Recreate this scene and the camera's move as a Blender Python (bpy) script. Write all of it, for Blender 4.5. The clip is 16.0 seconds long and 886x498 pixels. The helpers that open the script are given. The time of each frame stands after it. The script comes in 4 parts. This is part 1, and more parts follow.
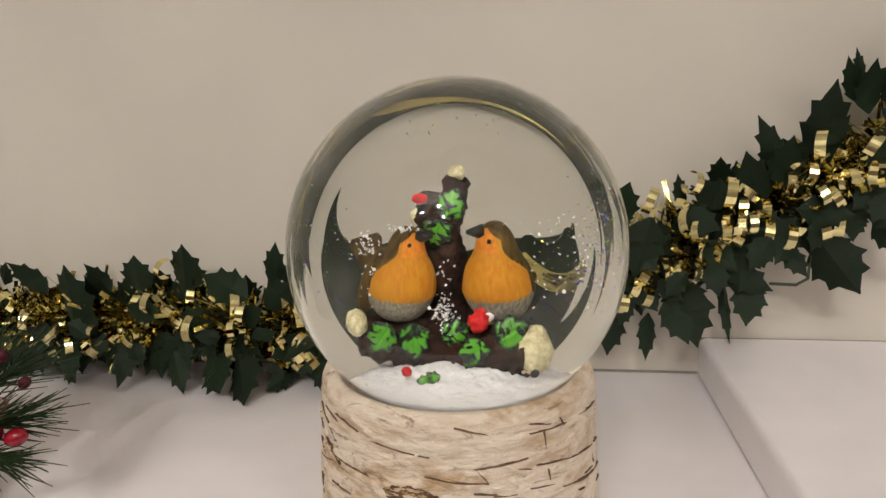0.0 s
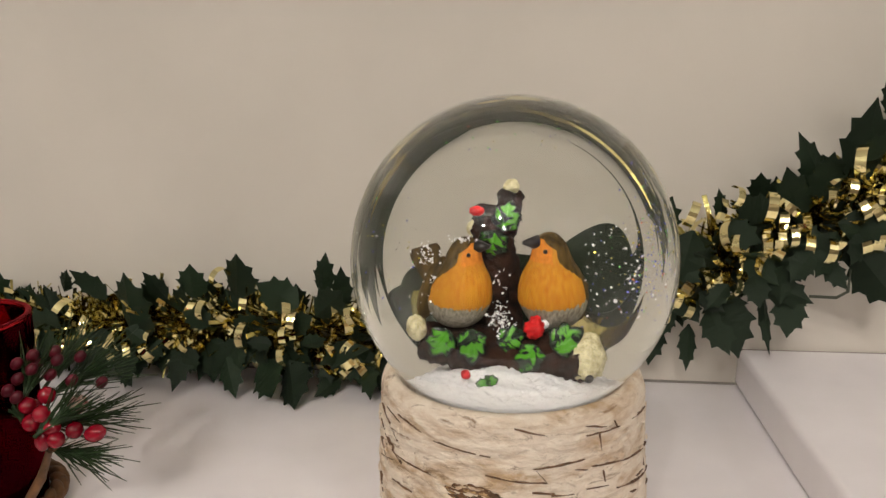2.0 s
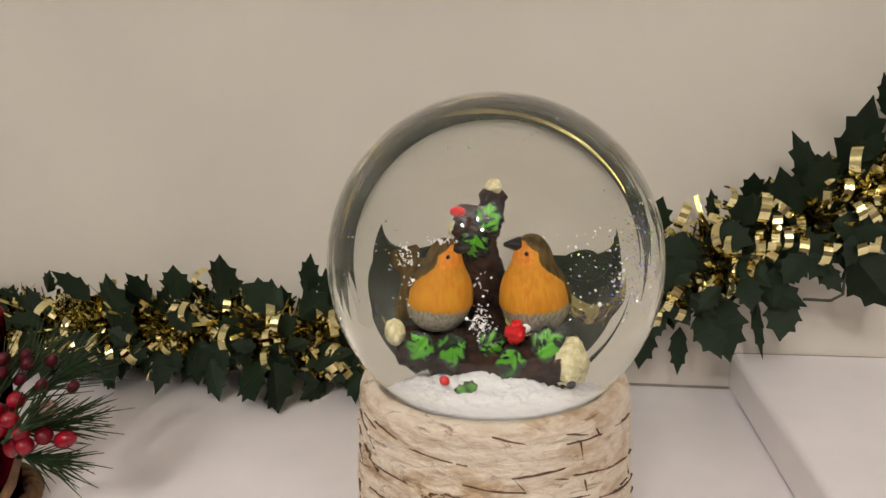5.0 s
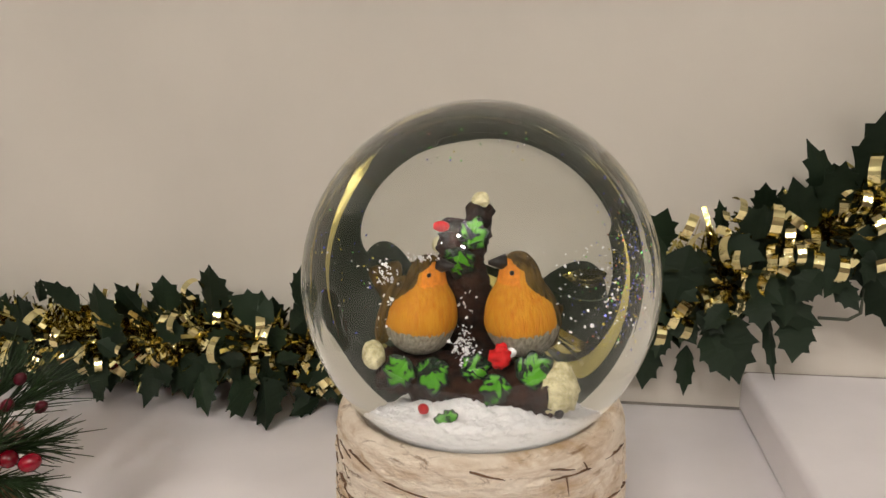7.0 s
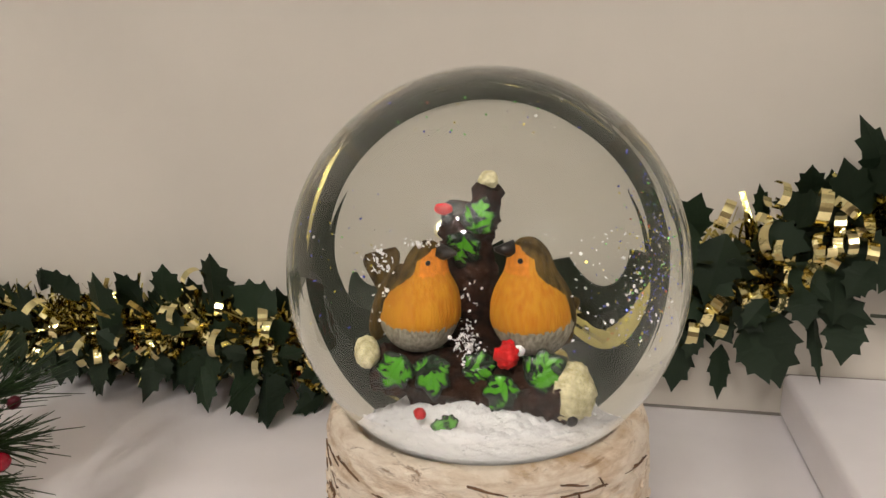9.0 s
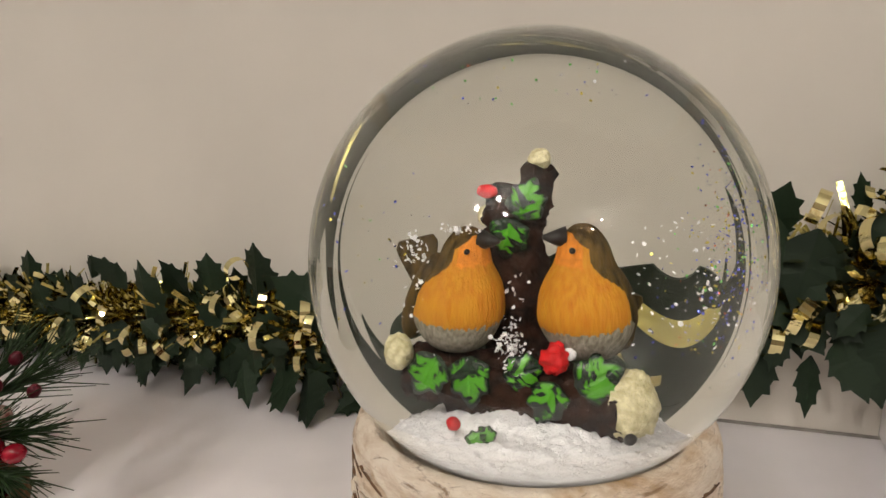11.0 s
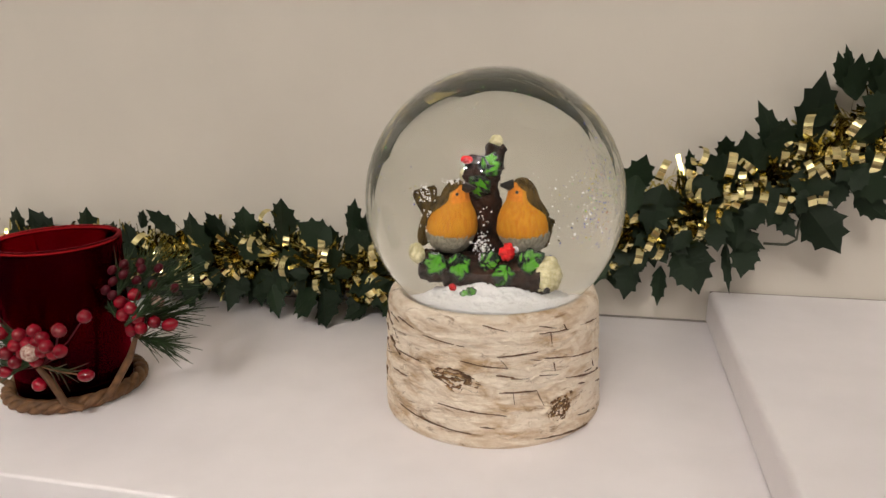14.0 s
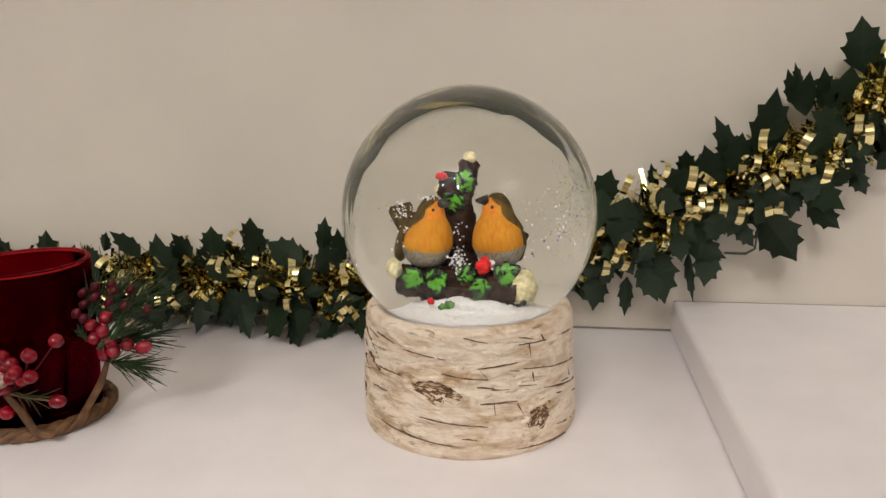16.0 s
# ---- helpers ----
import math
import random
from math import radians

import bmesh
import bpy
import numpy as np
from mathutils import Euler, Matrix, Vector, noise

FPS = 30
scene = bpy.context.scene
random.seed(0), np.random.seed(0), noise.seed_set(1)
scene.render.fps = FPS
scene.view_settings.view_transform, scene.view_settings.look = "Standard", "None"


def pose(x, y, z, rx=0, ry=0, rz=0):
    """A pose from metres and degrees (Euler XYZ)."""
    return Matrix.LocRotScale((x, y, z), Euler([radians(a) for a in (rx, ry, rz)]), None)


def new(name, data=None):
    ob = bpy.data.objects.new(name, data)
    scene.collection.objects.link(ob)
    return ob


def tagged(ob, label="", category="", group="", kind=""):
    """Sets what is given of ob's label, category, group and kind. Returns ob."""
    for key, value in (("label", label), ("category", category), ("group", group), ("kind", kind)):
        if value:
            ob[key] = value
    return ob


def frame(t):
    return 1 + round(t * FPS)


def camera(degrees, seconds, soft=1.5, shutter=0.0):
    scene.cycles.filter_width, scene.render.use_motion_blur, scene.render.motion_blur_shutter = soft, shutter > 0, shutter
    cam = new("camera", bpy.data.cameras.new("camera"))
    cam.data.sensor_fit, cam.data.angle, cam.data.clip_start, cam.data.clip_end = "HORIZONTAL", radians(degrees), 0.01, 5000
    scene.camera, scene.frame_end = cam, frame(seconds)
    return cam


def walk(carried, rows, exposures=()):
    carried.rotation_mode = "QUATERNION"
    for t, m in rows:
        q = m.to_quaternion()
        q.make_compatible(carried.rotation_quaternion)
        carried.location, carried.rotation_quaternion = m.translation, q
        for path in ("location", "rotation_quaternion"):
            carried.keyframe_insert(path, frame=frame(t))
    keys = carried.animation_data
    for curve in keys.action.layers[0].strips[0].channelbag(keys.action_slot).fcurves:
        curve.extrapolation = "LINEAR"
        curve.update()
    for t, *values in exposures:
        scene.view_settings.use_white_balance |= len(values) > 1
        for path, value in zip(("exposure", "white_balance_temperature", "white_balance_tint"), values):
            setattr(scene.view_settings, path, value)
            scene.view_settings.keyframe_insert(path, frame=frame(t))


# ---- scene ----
cam = camera(64.7, 16.0)
METRES, EYE, TILT, LEAN, TURN = 0.24, 0.13, -13.5, 1.5, 7.0
ROWS = [
    (0.0, 0.0, 0.0, 0.0, 0.0, 0.0, -0.0),
    (0.5, -0.0216, -0.0099, 0.0034, 0.34, 0.35, -0.16),
    (1.0, -0.0281, -0.0366, 0.0117, 0.55, 1.2, -0.24),
    (1.5, -0.0325, -0.041, 0.0116, 0.81, 1.26, -0.27),
    (2.0, -0.0481, -0.0414, -0.0059, 1.49, 1.15, -0.46),
    (2.5, -0.0373, -0.0518, 0.0004, 1.76, 1.28, -0.45),
    (3.0, -0.0304, -0.0454, -0.0014, 1.77, 1.43, -0.49),
    (3.5, -0.0326, -0.0406, -0.0055, 1.54, 1.29, -0.52),
    (4.0, -0.033, -0.0303, -0.0065, 1.6, 1.07, -0.5),
    (6.5, 0.0178, 0.0137, 0.0101, 2.8, 1.2, -0.76),
    (7.0, 0.0254, 0.0351, 0.0185, 3.59, 1.14, -0.88),
    (7.5, 0.0202, 0.0577, 0.014, 4.49, 1.48, -1.06),
    (8.0, 0.0308, 0.0752, 0.0025, 5.03, 1.21, -1.1),
    (8.5, 0.0447, 0.0954, 0.005, 5.47, 0.82, -1.13),
    (11.0, 0.0693, 0.2088, -0.0002, 12.04, 0.57, -2.41),
    (11.5, 0.0755, 0.2079, -0.0138, 12.98, 0.53, -2.67),
    (12.0, 0.0856, 0.1627, -0.0033, 12.53, 0.58, -2.92),
    (12.5, 0.0768, 0.0811, -0.0285, 10.44, -0.0, -2.84),
    (13.0, 0.0805, -0.042, -0.0171, 7.98, -0.71, -2.44),
    (13.5, 0.0484, -0.1921, -0.0335, 6.85, -0.91, -2.29),
    (14.0, 0.0492, -0.265, -0.0558, 5.72, -1.36, -1.93),
    (14.5, 0.0484, -0.2947, -0.0536, 5.03, -0.82, -1.64),
    (15.0, 0.0367, -0.2823, -0.047, 4.02, -0.08, -1.44),
    (15.5, 0.0158, -0.2782, -0.0597, 3.17, 0.15, -1.1),
    (16.0, 0.0162, -0.2838, -0.0623, 2.03, 0.26, -0.78),
]
walk(cam, [(t, pose(0, 0, EYE, TILT, LEAN, TURN) @ pose(METRES * x, METRES * y, METRES * z, 90 + pitch, roll, yaw)) for t, x, y, z, yaw, pitch, roll in ROWS])

# ---- light ----
world = bpy.data.worlds.new("room_dark")
scene.world = world
world.use_nodes = True
world.node_tree.nodes["Background"].inputs[0].default_value = (0.05, 0.045, 0.04, 1)
world.node_tree.nodes["Background"].inputs[1].default_value = 0.02
BULB = 360.0


# ---- materials ----
def material(name, color, rough=0.5, metal=0.0, spread=0.12, scale=60.0, bump=0.1, bump_scale=400.0, coat=0.0, sheen=0.0, second=None, edges=(0.35, 0.65), spec=0.5, stretch=(1, 1, 1)):
    """Base colour broken up at two scales, with fine relief."""
    m = bpy.data.materials.new(name)
    m.use_nodes = True
    nt = m.node_tree
    b = nt.nodes["Principled BSDF"]
    b.inputs["Roughness"].default_value = rough
    b.inputs["Metallic"].default_value = metal
    b.inputs["Coat Weight"].default_value = coat
    b.inputs["Specular IOR Level"].default_value = spec
    b.inputs["Sheen Weight"].default_value = sheen
    co = nt.nodes.new("ShaderNodeTexCoord")
    n1 = nt.nodes.new("ShaderNodeTexNoise")
    n1.inputs["Scale"].default_value = scale
    n1.inputs["Detail"].default_value = 5
    ramp = nt.nodes.new("ShaderNodeValToRGB")
    dark = [c * (1 - spread) for c in color]
    light = [min(1, c * (1 + spread)) for c in color] if second is None else second
    ramp.color_ramp.elements[0].color = (*dark, 1)
    ramp.color_ramp.elements[1].color = (*light, 1)
    ramp.color_ramp.elements[0].position, ramp.color_ramp.elements[1].position = edges
    n2 = nt.nodes.new("ShaderNodeTexNoise")
    n2.inputs["Scale"].default_value = bump_scale
    n2.inputs["Detail"].default_value = 4
    bp = nt.nodes.new("ShaderNodeBump")
    bp.inputs["Strength"].default_value = bump
    bp.inputs["Distance"].default_value = 0.0005
    ln = nt.links.new
    mp = nt.nodes.new("ShaderNodeMapping")
    mp.inputs["Scale"].default_value = stretch
    ln(co.outputs["Object"], mp.inputs["Vector"])
    ln(mp.outputs["Vector"], n1.inputs["Vector"])
    ln(mp.outputs["Vector"], n2.inputs["Vector"])
    ln(n1.outputs["Fac"], ramp.inputs["Fac"])
    ln(ramp.outputs["Color"], b.inputs["Base Color"])
    ln(n2.outputs["Fac"], bp.inputs["Height"])
    ln(bp.outputs["Normal"], b.inputs["Normal"])
    return m


def vary(m, amount=0.35):
    """Lets each piece differ a little in lightness."""
    nt = m.node_tree
    b = nt.nodes["Principled BSDF"]
    src = b.inputs["Base Color"].links[0].from_socket
    info = nt.nodes.new("ShaderNodeObjectInfo")
    hsv = nt.nodes.new("ShaderNodeHueSaturation")
    mr = nt.nodes.new("ShaderNodeMapRange")
    mr.inputs["To Min"].default_value, mr.inputs["To Max"].default_value = 1 - amount, 1 + amount
    nt.links.new(info.outputs["Random"], mr.inputs["Value"])
    nt.links.new(mr.outputs["Result"], hsv.inputs["Value"])
    nt.links.new(src, hsv.inputs["Color"])
    nt.links.new(hsv.outputs["Color"], b.inputs["Base Color"])
    return m


def glass(name, ior, color=(1, 1, 1), rough=0.0):
    m = bpy.data.materials.new(name)
    m.use_nodes = True
    nt = m.node_tree
    nt.nodes.remove(nt.nodes["Principled BSDF"])
    g = nt.nodes.new("ShaderNodeBsdfGlass")
    g.inputs["IOR"].default_value = ior
    g.inputs["Roughness"].default_value = rough
    g.inputs["Color"].default_value = (*color, 1)
    nt.links.new(g.outputs[0], nt.nodes["Material Output"].inputs["Surface"])
    return m


def emitter(name, color, strength):
    m = bpy.data.materials.new(name)
    m.use_nodes = True
    b = m.node_tree.nodes["Principled BSDF"]
    b.inputs["Base Color"].default_value = (*color, 1)
    b.inputs["Emission Color"].default_value = (*color, 1)
    b.inputs["Emission Strength"].default_value = strength
    return m


M_WALL = material("wall_paint", (0.555, 0.513, 0.455), 0.75, spread=0.025, scale=14, bump=0.12, bump_scale=260)
M_SHELF = material("shelf_gloss_paint", (0.87, 0.83, 0.855), 0.36, spread=0.03, scale=30, bump=0.05, bump_scale=120, coat=0.2)
# shadow and grime of the shelf joint, put into one dark grey
M_JOINT = material("joint_grime_shade", (0.26, 0.235, 0.215), 0.9, spread=0.3, scale=60)
M_CEIL = material("ceiling_paint", (0.55, 0.54, 0.525), 0.8, spread=0.03, scale=3, bump_scale=80)
# left wall paler to bounce fill; right and front darker against globe reflections
M_FILL = material("fill_wall_paint", (0.42, 0.41, 0.39), 0.8, spread=0.04, scale=3, bump_scale=80)
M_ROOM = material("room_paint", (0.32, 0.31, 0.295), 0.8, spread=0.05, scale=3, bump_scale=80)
M_DARK = material("dim_unseen_wall", (0.20, 0.17, 0.15), 0.8, spread=0.15, scale=4, bump_scale=80)
# unseen floor, toned dark so the globe's lower half mirrors less light
M_FLOOR = material("unseen_floor_brown", (0.20, 0.17, 0.15), 0.95, spread=0.2, scale=40, bump_scale=200)
M_LEAF = vary(material("holly_green", (0.0080, 0.0165, 0.0070), 0.55, spread=0.3, scale=120, bump=0.25, bump_scale=500, spec=0.2), 0.3)
M_GOLD = vary(material("gold_foil", (0.87, 0.77, 0.40), 0.07, 1.0, spread=0.08, scale=90, bump=0.12, bump_scale=700), 0.15)
M_TINSEL = material("gold_tinsel", (0.54, 0.47, 0.17), 0.07, 1.0, spread=0.35, scale=150, bump=0.2, bump_scale=700)
M_WIRE = material("green_wire", (0.05, 0.055, 0.035), 0.5, 0.4)
M_CRACK = material("bark_crack_brown", (0.13, 0.07, 0.035), 0.85, spread=0.4, scale=500)
M_KNOT = material("knot_tan", (0.42, 0.27, 0.13), 0.8, spread=0.35, scale=600)
M_GLASS = glass("clear_glass", 1.45, (0.965, 0.965, 0.935))
M_WATER = glass("water_in_glass", 1.36 / 1.45)
M_RUBY = glass("ruby_glass", 1.5, (0.37, 0.003, 0.032), 0.01)
M_RIM = glass("ruby_rim_glass", 1.5, (0.70, 0.14, 0.17), 0.05)
M_SNOW = material("snow_white", (0.90, 0.89, 0.92), 0.9, spread=0.05, scale=900, bump=0.8, bump_scale=3200)
M_LOG = material("log_brown", (0.016, 0.007, 0.005), 0.7, spread=0.5, scale=450, bump=1.0, bump_scale=900, second=(0.046, 0.017, 0.010), spec=0.12)
M_CREAM = material("cut_wood_cream", (0.66, 0.58, 0.31), 0.8, spread=0.22, scale=700, bump=0.9, bump_scale=1500, second=(0.80, 0.74, 0.50), spec=0.15)
M_IVY = material("bright_leaf_paint", (0.010, 0.026, 0.011), 0.26, spread=0.3, scale=460, bump=0.5, bump_scale=1200, spec=0.6)
nt = M_IVY.node_tree
at = nt.nodes.new("ShaderNodeAttribute")
at.attribute_name = "leaf"
ns = nt.nodes.new("ShaderNodeTexNoise")
ns.inputs["Scale"].default_value, ns.inputs["Detail"].default_value = 1.0, 3
st = nt.nodes.new("ShaderNodeMapRange")
st.inputs["From Min"].default_value, st.inputs["From Max"].default_value = 0.465, 0.495
mx = nt.nodes.new("ShaderNodeMix")
mx.data_type = "RGBA"
mx.inputs[7].default_value = (0.072, 0.31, 0.012, 1)
b = nt.nodes["Principled BSDF"]
dark = b.inputs["Base Color"].links[0].from_socket
nt.links.new(at.outputs["Vector"], ns.inputs["Vector"])
nt.links.new(ns.outputs["Fac"], st.inputs["Value"])
rim = nt.nodes.new("ShaderNodeAttribute")
rim.attribute_name = "paint"
mt = nt.nodes.new("ShaderNodeMath")
mt.operation = "MULTIPLY"
nt.links.new(st.outputs["Result"], mt.inputs[0])
nt.links.new(rim.outputs["Fac"], mt.inputs[1])
nt.links.new(mt.outputs[0], mx.inputs[0])
nt.links.new(dark, mx.inputs[6])
nt.links.new(mx.outputs[2], b.inputs["Base Color"])
M_RED = material("red_paint", (0.52, 0.010, 0.012), 0.5, spread=0.2, scale=500, bump=0.4, spec=0.2)
M_ORANGE = material("orange_breast", (0.63, 0.285, 0.022), 0.6, spread=0.12, scale=1100, bump=0.5, bump_scale=2300, second=(0.47, 0.15, 0.012), stretch=(1, 1, 0.2), edges=(0.40, 0.74), spec=0.15)
M_GREY = material("grey_belly", (0.25, 0.225, 0.18), 0.8, spread=0.15, scale=1500, bump=0.6, bump_scale=2300, second=(0.40, 0.37, 0.315), stretch=(1, 1, 0.14), spec=0.12)
M_BROWN = material("brown_back", (0.060, 0.036, 0.010), 0.6, spread=0.4, scale=700, bump=0.6, bump_scale=1500, second=(0.135, 0.082, 0.020), stretch=(1, 1, 0.3), spec=0.15)
M_FACE = material("red_orange_face", (0.64, 0.22, 0.025), 0.6, spread=0.15, scale=900, bump=0.5, bump_scale=2300, spec=0.15)
M_BLACK = material("black_paint", (0.012, 0.01, 0.01), 0.3)
M_BERRY = vary(material("berry_red", (0.21, 0.002, 0.011), 0.17, spread=0.25, scale=200, bump=0.08, spec=0.5), 0.25)
M_FROST = material("frosted_berry", (0.35, 0.05, 0.05), 0.8, spread=0.4, scale=900, bump=1.0, bump_scale=1600, second=(0.62, 0.5, 0.42))
M_NEEDLE = material("pine_green", (0.017, 0.036, 0.010), 0.5, spread=0.35, scale=250, spec=0.3)
M_WICKER = material("wicker_brown", (0.13, 0.06, 0.022), 0.65, spread=0.35, scale=250, bump=0.8, bump_scale=500)
M_PETAL = material("dark_red_petal", (0.075, 0.002, 0.009), 0.5, spread=0.3, scale=250, spec=0.3)
# glitter colours, also used for coloured glints mirrored at the glass rim
M_GLITTER = material("glitter_and_glint_foil", (0.55, 0.62, 0.85), 0.24, 0.85, spread=0.2, scale=900, second=(0.9, 0.85, 0.55))
nt = M_GLITTER.node_tree
geo = nt.nodes.new("ShaderNodeNewGeometry")
cr = nt.nodes.new("ShaderNodeValToRGB")
cr.color_ramp.interpolation = "CONSTANT"
for pos, col in ((0.0, (0.16, 0.20, 1.0, 1)), (0.40, (0.95, 0.80, 0.12, 1)), (0.65, (0.9, 0.9, 0.95, 1)), (0.80, (0.30, 0.95, 0.25, 1)), (0.94, (1.0, 0.25, 0.12, 1))):
    e = cr.color_ramp.elements.new(pos) if pos else cr.color_ramp.elements[0]
    e.color = col
nt.links.new(geo.outputs["Random Per Island"], cr.inputs["Fac"])
nt.links.new(cr.outputs["Color"], nt.nodes["Principled BSDF"].inputs["Base Color"])
M_METAL = material("lamp_metal", (0.6, 0.6, 0.6), 0.3, 1.0)
M_BULB = emitter("warm_bulb", (1.0, 0.94, 0.865), BULB)


def bark_material():
    """Cream resin with pinkish-brown wash in the hollows, blotches and fine horizontal streaks."""
    m = bpy.data.materials.new("birch_bark_resin")
    m.use_nodes = True
    nt = m.node_tree
    ln = nt.links.new
    b = nt.nodes["Principled BSDF"]
    b.inputs["Roughness"].default_value = 0.5
    co = nt.nodes.new("ShaderNodeTexCoord")

    def field(scale, detail, rough, distort, lo, hi, shift=0.0):
        mp = nt.nodes.new("ShaderNodeMapping")
        mp.inputs["Scale"].default_value = scale
        mp.inputs["Location"].default_value = (shift, shift, shift)
        ln(co.outputs["Object"], mp.inputs["Vector"])
        n = nt.nodes.new("ShaderNodeTexNoise")
        n.inputs["Scale"].default_value, n.inputs["Detail"].default_value, n.inputs["Roughness"].default_value, n.inputs["Distortion"].default_value = 1.0, detail, rough, distort
        ln(mp.outputs["Vector"], n.inputs["Vector"])
        r = nt.nodes.new("ShaderNodeMapRange")
        r.inputs["From Min"].default_value, r.inputs["From Max"].default_value = lo, hi
        ln(n.outputs["Fac"], r.inputs["Value"])
        return r.outputs["Result"]

    def blend(fac, a, b, mode="MIX"):
        mx = nt.nodes.new("ShaderNodeMix")
        mx.data_type, mx.blend_type = "RGBA", mode
        for sock, v in ((mx.inputs[0], fac), (mx.inputs[6], a), (mx.inputs[7], b)):
            if isinstance(v, (float, tuple)):
                sock.default_value = v
            else:
                ln(v, sock)
        return mx.outputs[2]

    def times(a, b):
        mt = nt.nodes.new("ShaderNodeMath")
        mt.operation = "MULTIPLY"
        for sock, v in zip(mt.inputs, (a, b)):
            if isinstance(v, float):
                sock.default_value = v
            else:
                ln(v, sock)
        return mt.outputs[0]

    blotch = field((58, 58, 130), 6, 0.6, 0.9, 0.49, 0.66)
    streak = field((60, 60, 420), 7, 0.65, 0.5, 0.50, 0.66, 3.0)
    grain = field((260, 260, 420), 6, 0.6, 0.3, 0.35, 0.62, 7.0)
    deep = field((75, 75, 260), 8, 0.72, 1.2, 0.565, 0.66, 11.0)
    col = blend(times(blotch, 0.80), (0.93, 0.82, 0.685, 1), (0.55, 0.35, 0.16, 1))
    col = blend(times(streak, 0.50), col, (0.50, 0.31, 0.155, 1))
    col = blend(times(deep, 0.85), col, (0.27, 0.145, 0.06, 1))
    col = blend(0.25, col, blend(grain, (0.72, 0.60, 0.50, 1), (1.0, 1.0, 1.0, 1)), "MULTIPLY")
    ln(col, b.inputs["Base Color"])
    mp = nt.nodes.new("ShaderNodeMapping")
    mp.inputs["Scale"].default_value = (110, 110, 300)
    ln(co.outputs["Object"], mp.inputs["Vector"])
    n3 = nt.nodes.new("ShaderNodeTexNoise")
    n3.inputs["Scale"].default_value, n3.inputs["Detail"].default_value, n3.inputs["Roughness"].default_value = 1.3, 8, 0.66
    ln(mp.outputs["Vector"], n3.inputs["Vector"])
    bp = nt.nodes.new("ShaderNodeBump")
    bp.inputs["Strength"].default_value, bp.inputs["Distance"].default_value = 0.9, 0.0026
    ln(n3.outputs["Fac"], bp.inputs["Height"])
    ln(bp.outputs["Normal"], b.inputs["Normal"])
    return m


M_BARK = bark_material()


# ---- mesh helpers ----
def part(name, bm, mat, parent=None, label="", smooth=True):
    me = bpy.data.meshes.new(name)
    bm.normal_update()
    bm.to_mesh(me)
    bm.free()
    for m in mat if isinstance(mat, (list, tuple)) else [mat]:
        me.materials.append(m)
    if smooth:
        me.polygons.foreach_set("use_smooth", [True] * len(me.polygons))
    ob = new(name, me)
    if parent is not None:
        ob.parent = parent
    if label:
        tagged(ob, label)
    return ob


def thing(name, at, label, category, group="", kind=""):
    ob = new(name)
    ob.empty_display_size = 0.01
    ob.location = at
    return tagged(ob, label, category, group, kind)


def box(bm, x0, x1, y0, y1, z0, z1, bevel=0.0, seg=3):
    r = bmesh.ops.create_cube(bm, size=1)
    for v in r["verts"]:
        v.co = Vector(((x0 + x1) / 2 + v.co.x * (x1 - x0), (y0 + y1) / 2 + v.co.y * (y1 - y0), (z0 + z1) / 2 + v.co.z * (z1 - z0)))
    if bevel:
        es = {e for v in r["verts"] for e in v.link_edges}
        bmesh.ops.bevel(bm, geom=list(es), offset=bevel, segments=seg, affect="EDGES", profile=0.5)
    return bm


def lathe(bm, profile, n=96, wobble=None):
    """Turns a profile of (radius, height) round the z axis; radius 0 closes it."""
    rings = []
    for r, z in profile:
        if r <= 1e-9:
            rings.append([bm.verts.new((0, 0, z))])
            continue
        ring = []
        for i in range(n):
            a = 2 * math.pi * i / n
            rr = r + (wobble(a, z, r) if wobble else 0)
            ring.append(bm.verts.new((rr * math.cos(a), rr * math.sin(a), z)))
        rings.append(ring)
    for p, q in zip(rings, rings[1:]):
        for i in range(n):
            j = (i + 1) % n
            if len(p) == 1 and len(q) > 1:
                bm.faces.new((p[0], q[j], q[i]))
            elif len(q) == 1 and len(p) > 1:
                bm.faces.new((p[i], p[j], q[0]))
            elif len(p) > 1:
                bm.faces.new((p[i], p[j], q[j], q[i]))
    return bm


def ball(bm, c, r, scale=(1, 1, 1), u=20, v=14, m=None):
    mat = Matrix.Translation(c) @ (m or Matrix()) @ Matrix.Diagonal((r * scale[0], r * scale[1], r * scale[2], 1))
    return bmesh.ops.create_uvsphere(bm, u_segments=u, v_segments=v, radius=1, matrix=mat)["verts"]


def fine_ball(bm, c, r, n, m):
    """A dense sphere laid ring by ring."""
    return lathe(bm, [(0, c.z - r)] + [(r * math.sin(math.pi * k / m), c.z - r * math.cos(math.pi * k / m)) for k in range(1, m)] + [(0, c.z + r)], n)


def tube(bm, pts, radii, n=8, cap=True):
    """A tapered tube along points."""
    rings = []
    pts = [Vector(p) for p in pts]
    if isinstance(radii, (int, float)):
        radii = [radii] * len(pts)
    for i, p in enumerate(pts):
        d = (pts[min(i + 1, len(pts) - 1)] - pts[max(i - 1, 0)]).normalized()
        side = d.cross(Vector((0.31, 0.2, 0.93))).normalized()
        up = side.cross(d)
        rings.append([bm.verts.new(p + radii[i] * (math.cos(2 * math.pi * k / n) * side + math.sin(2 * math.pi * k / n) * up)) for k in range(n)])
    for p, q in zip(rings, rings[1:]):
        for k in range(n):
            bm.faces.new((p[k], p[(k + 1) % n], q[(k + 1) % n], q[k]))
    if cap:
        bm.faces.new(rings[0])
        bm.faces.new(list(reversed(rings[-1])))
    return bm


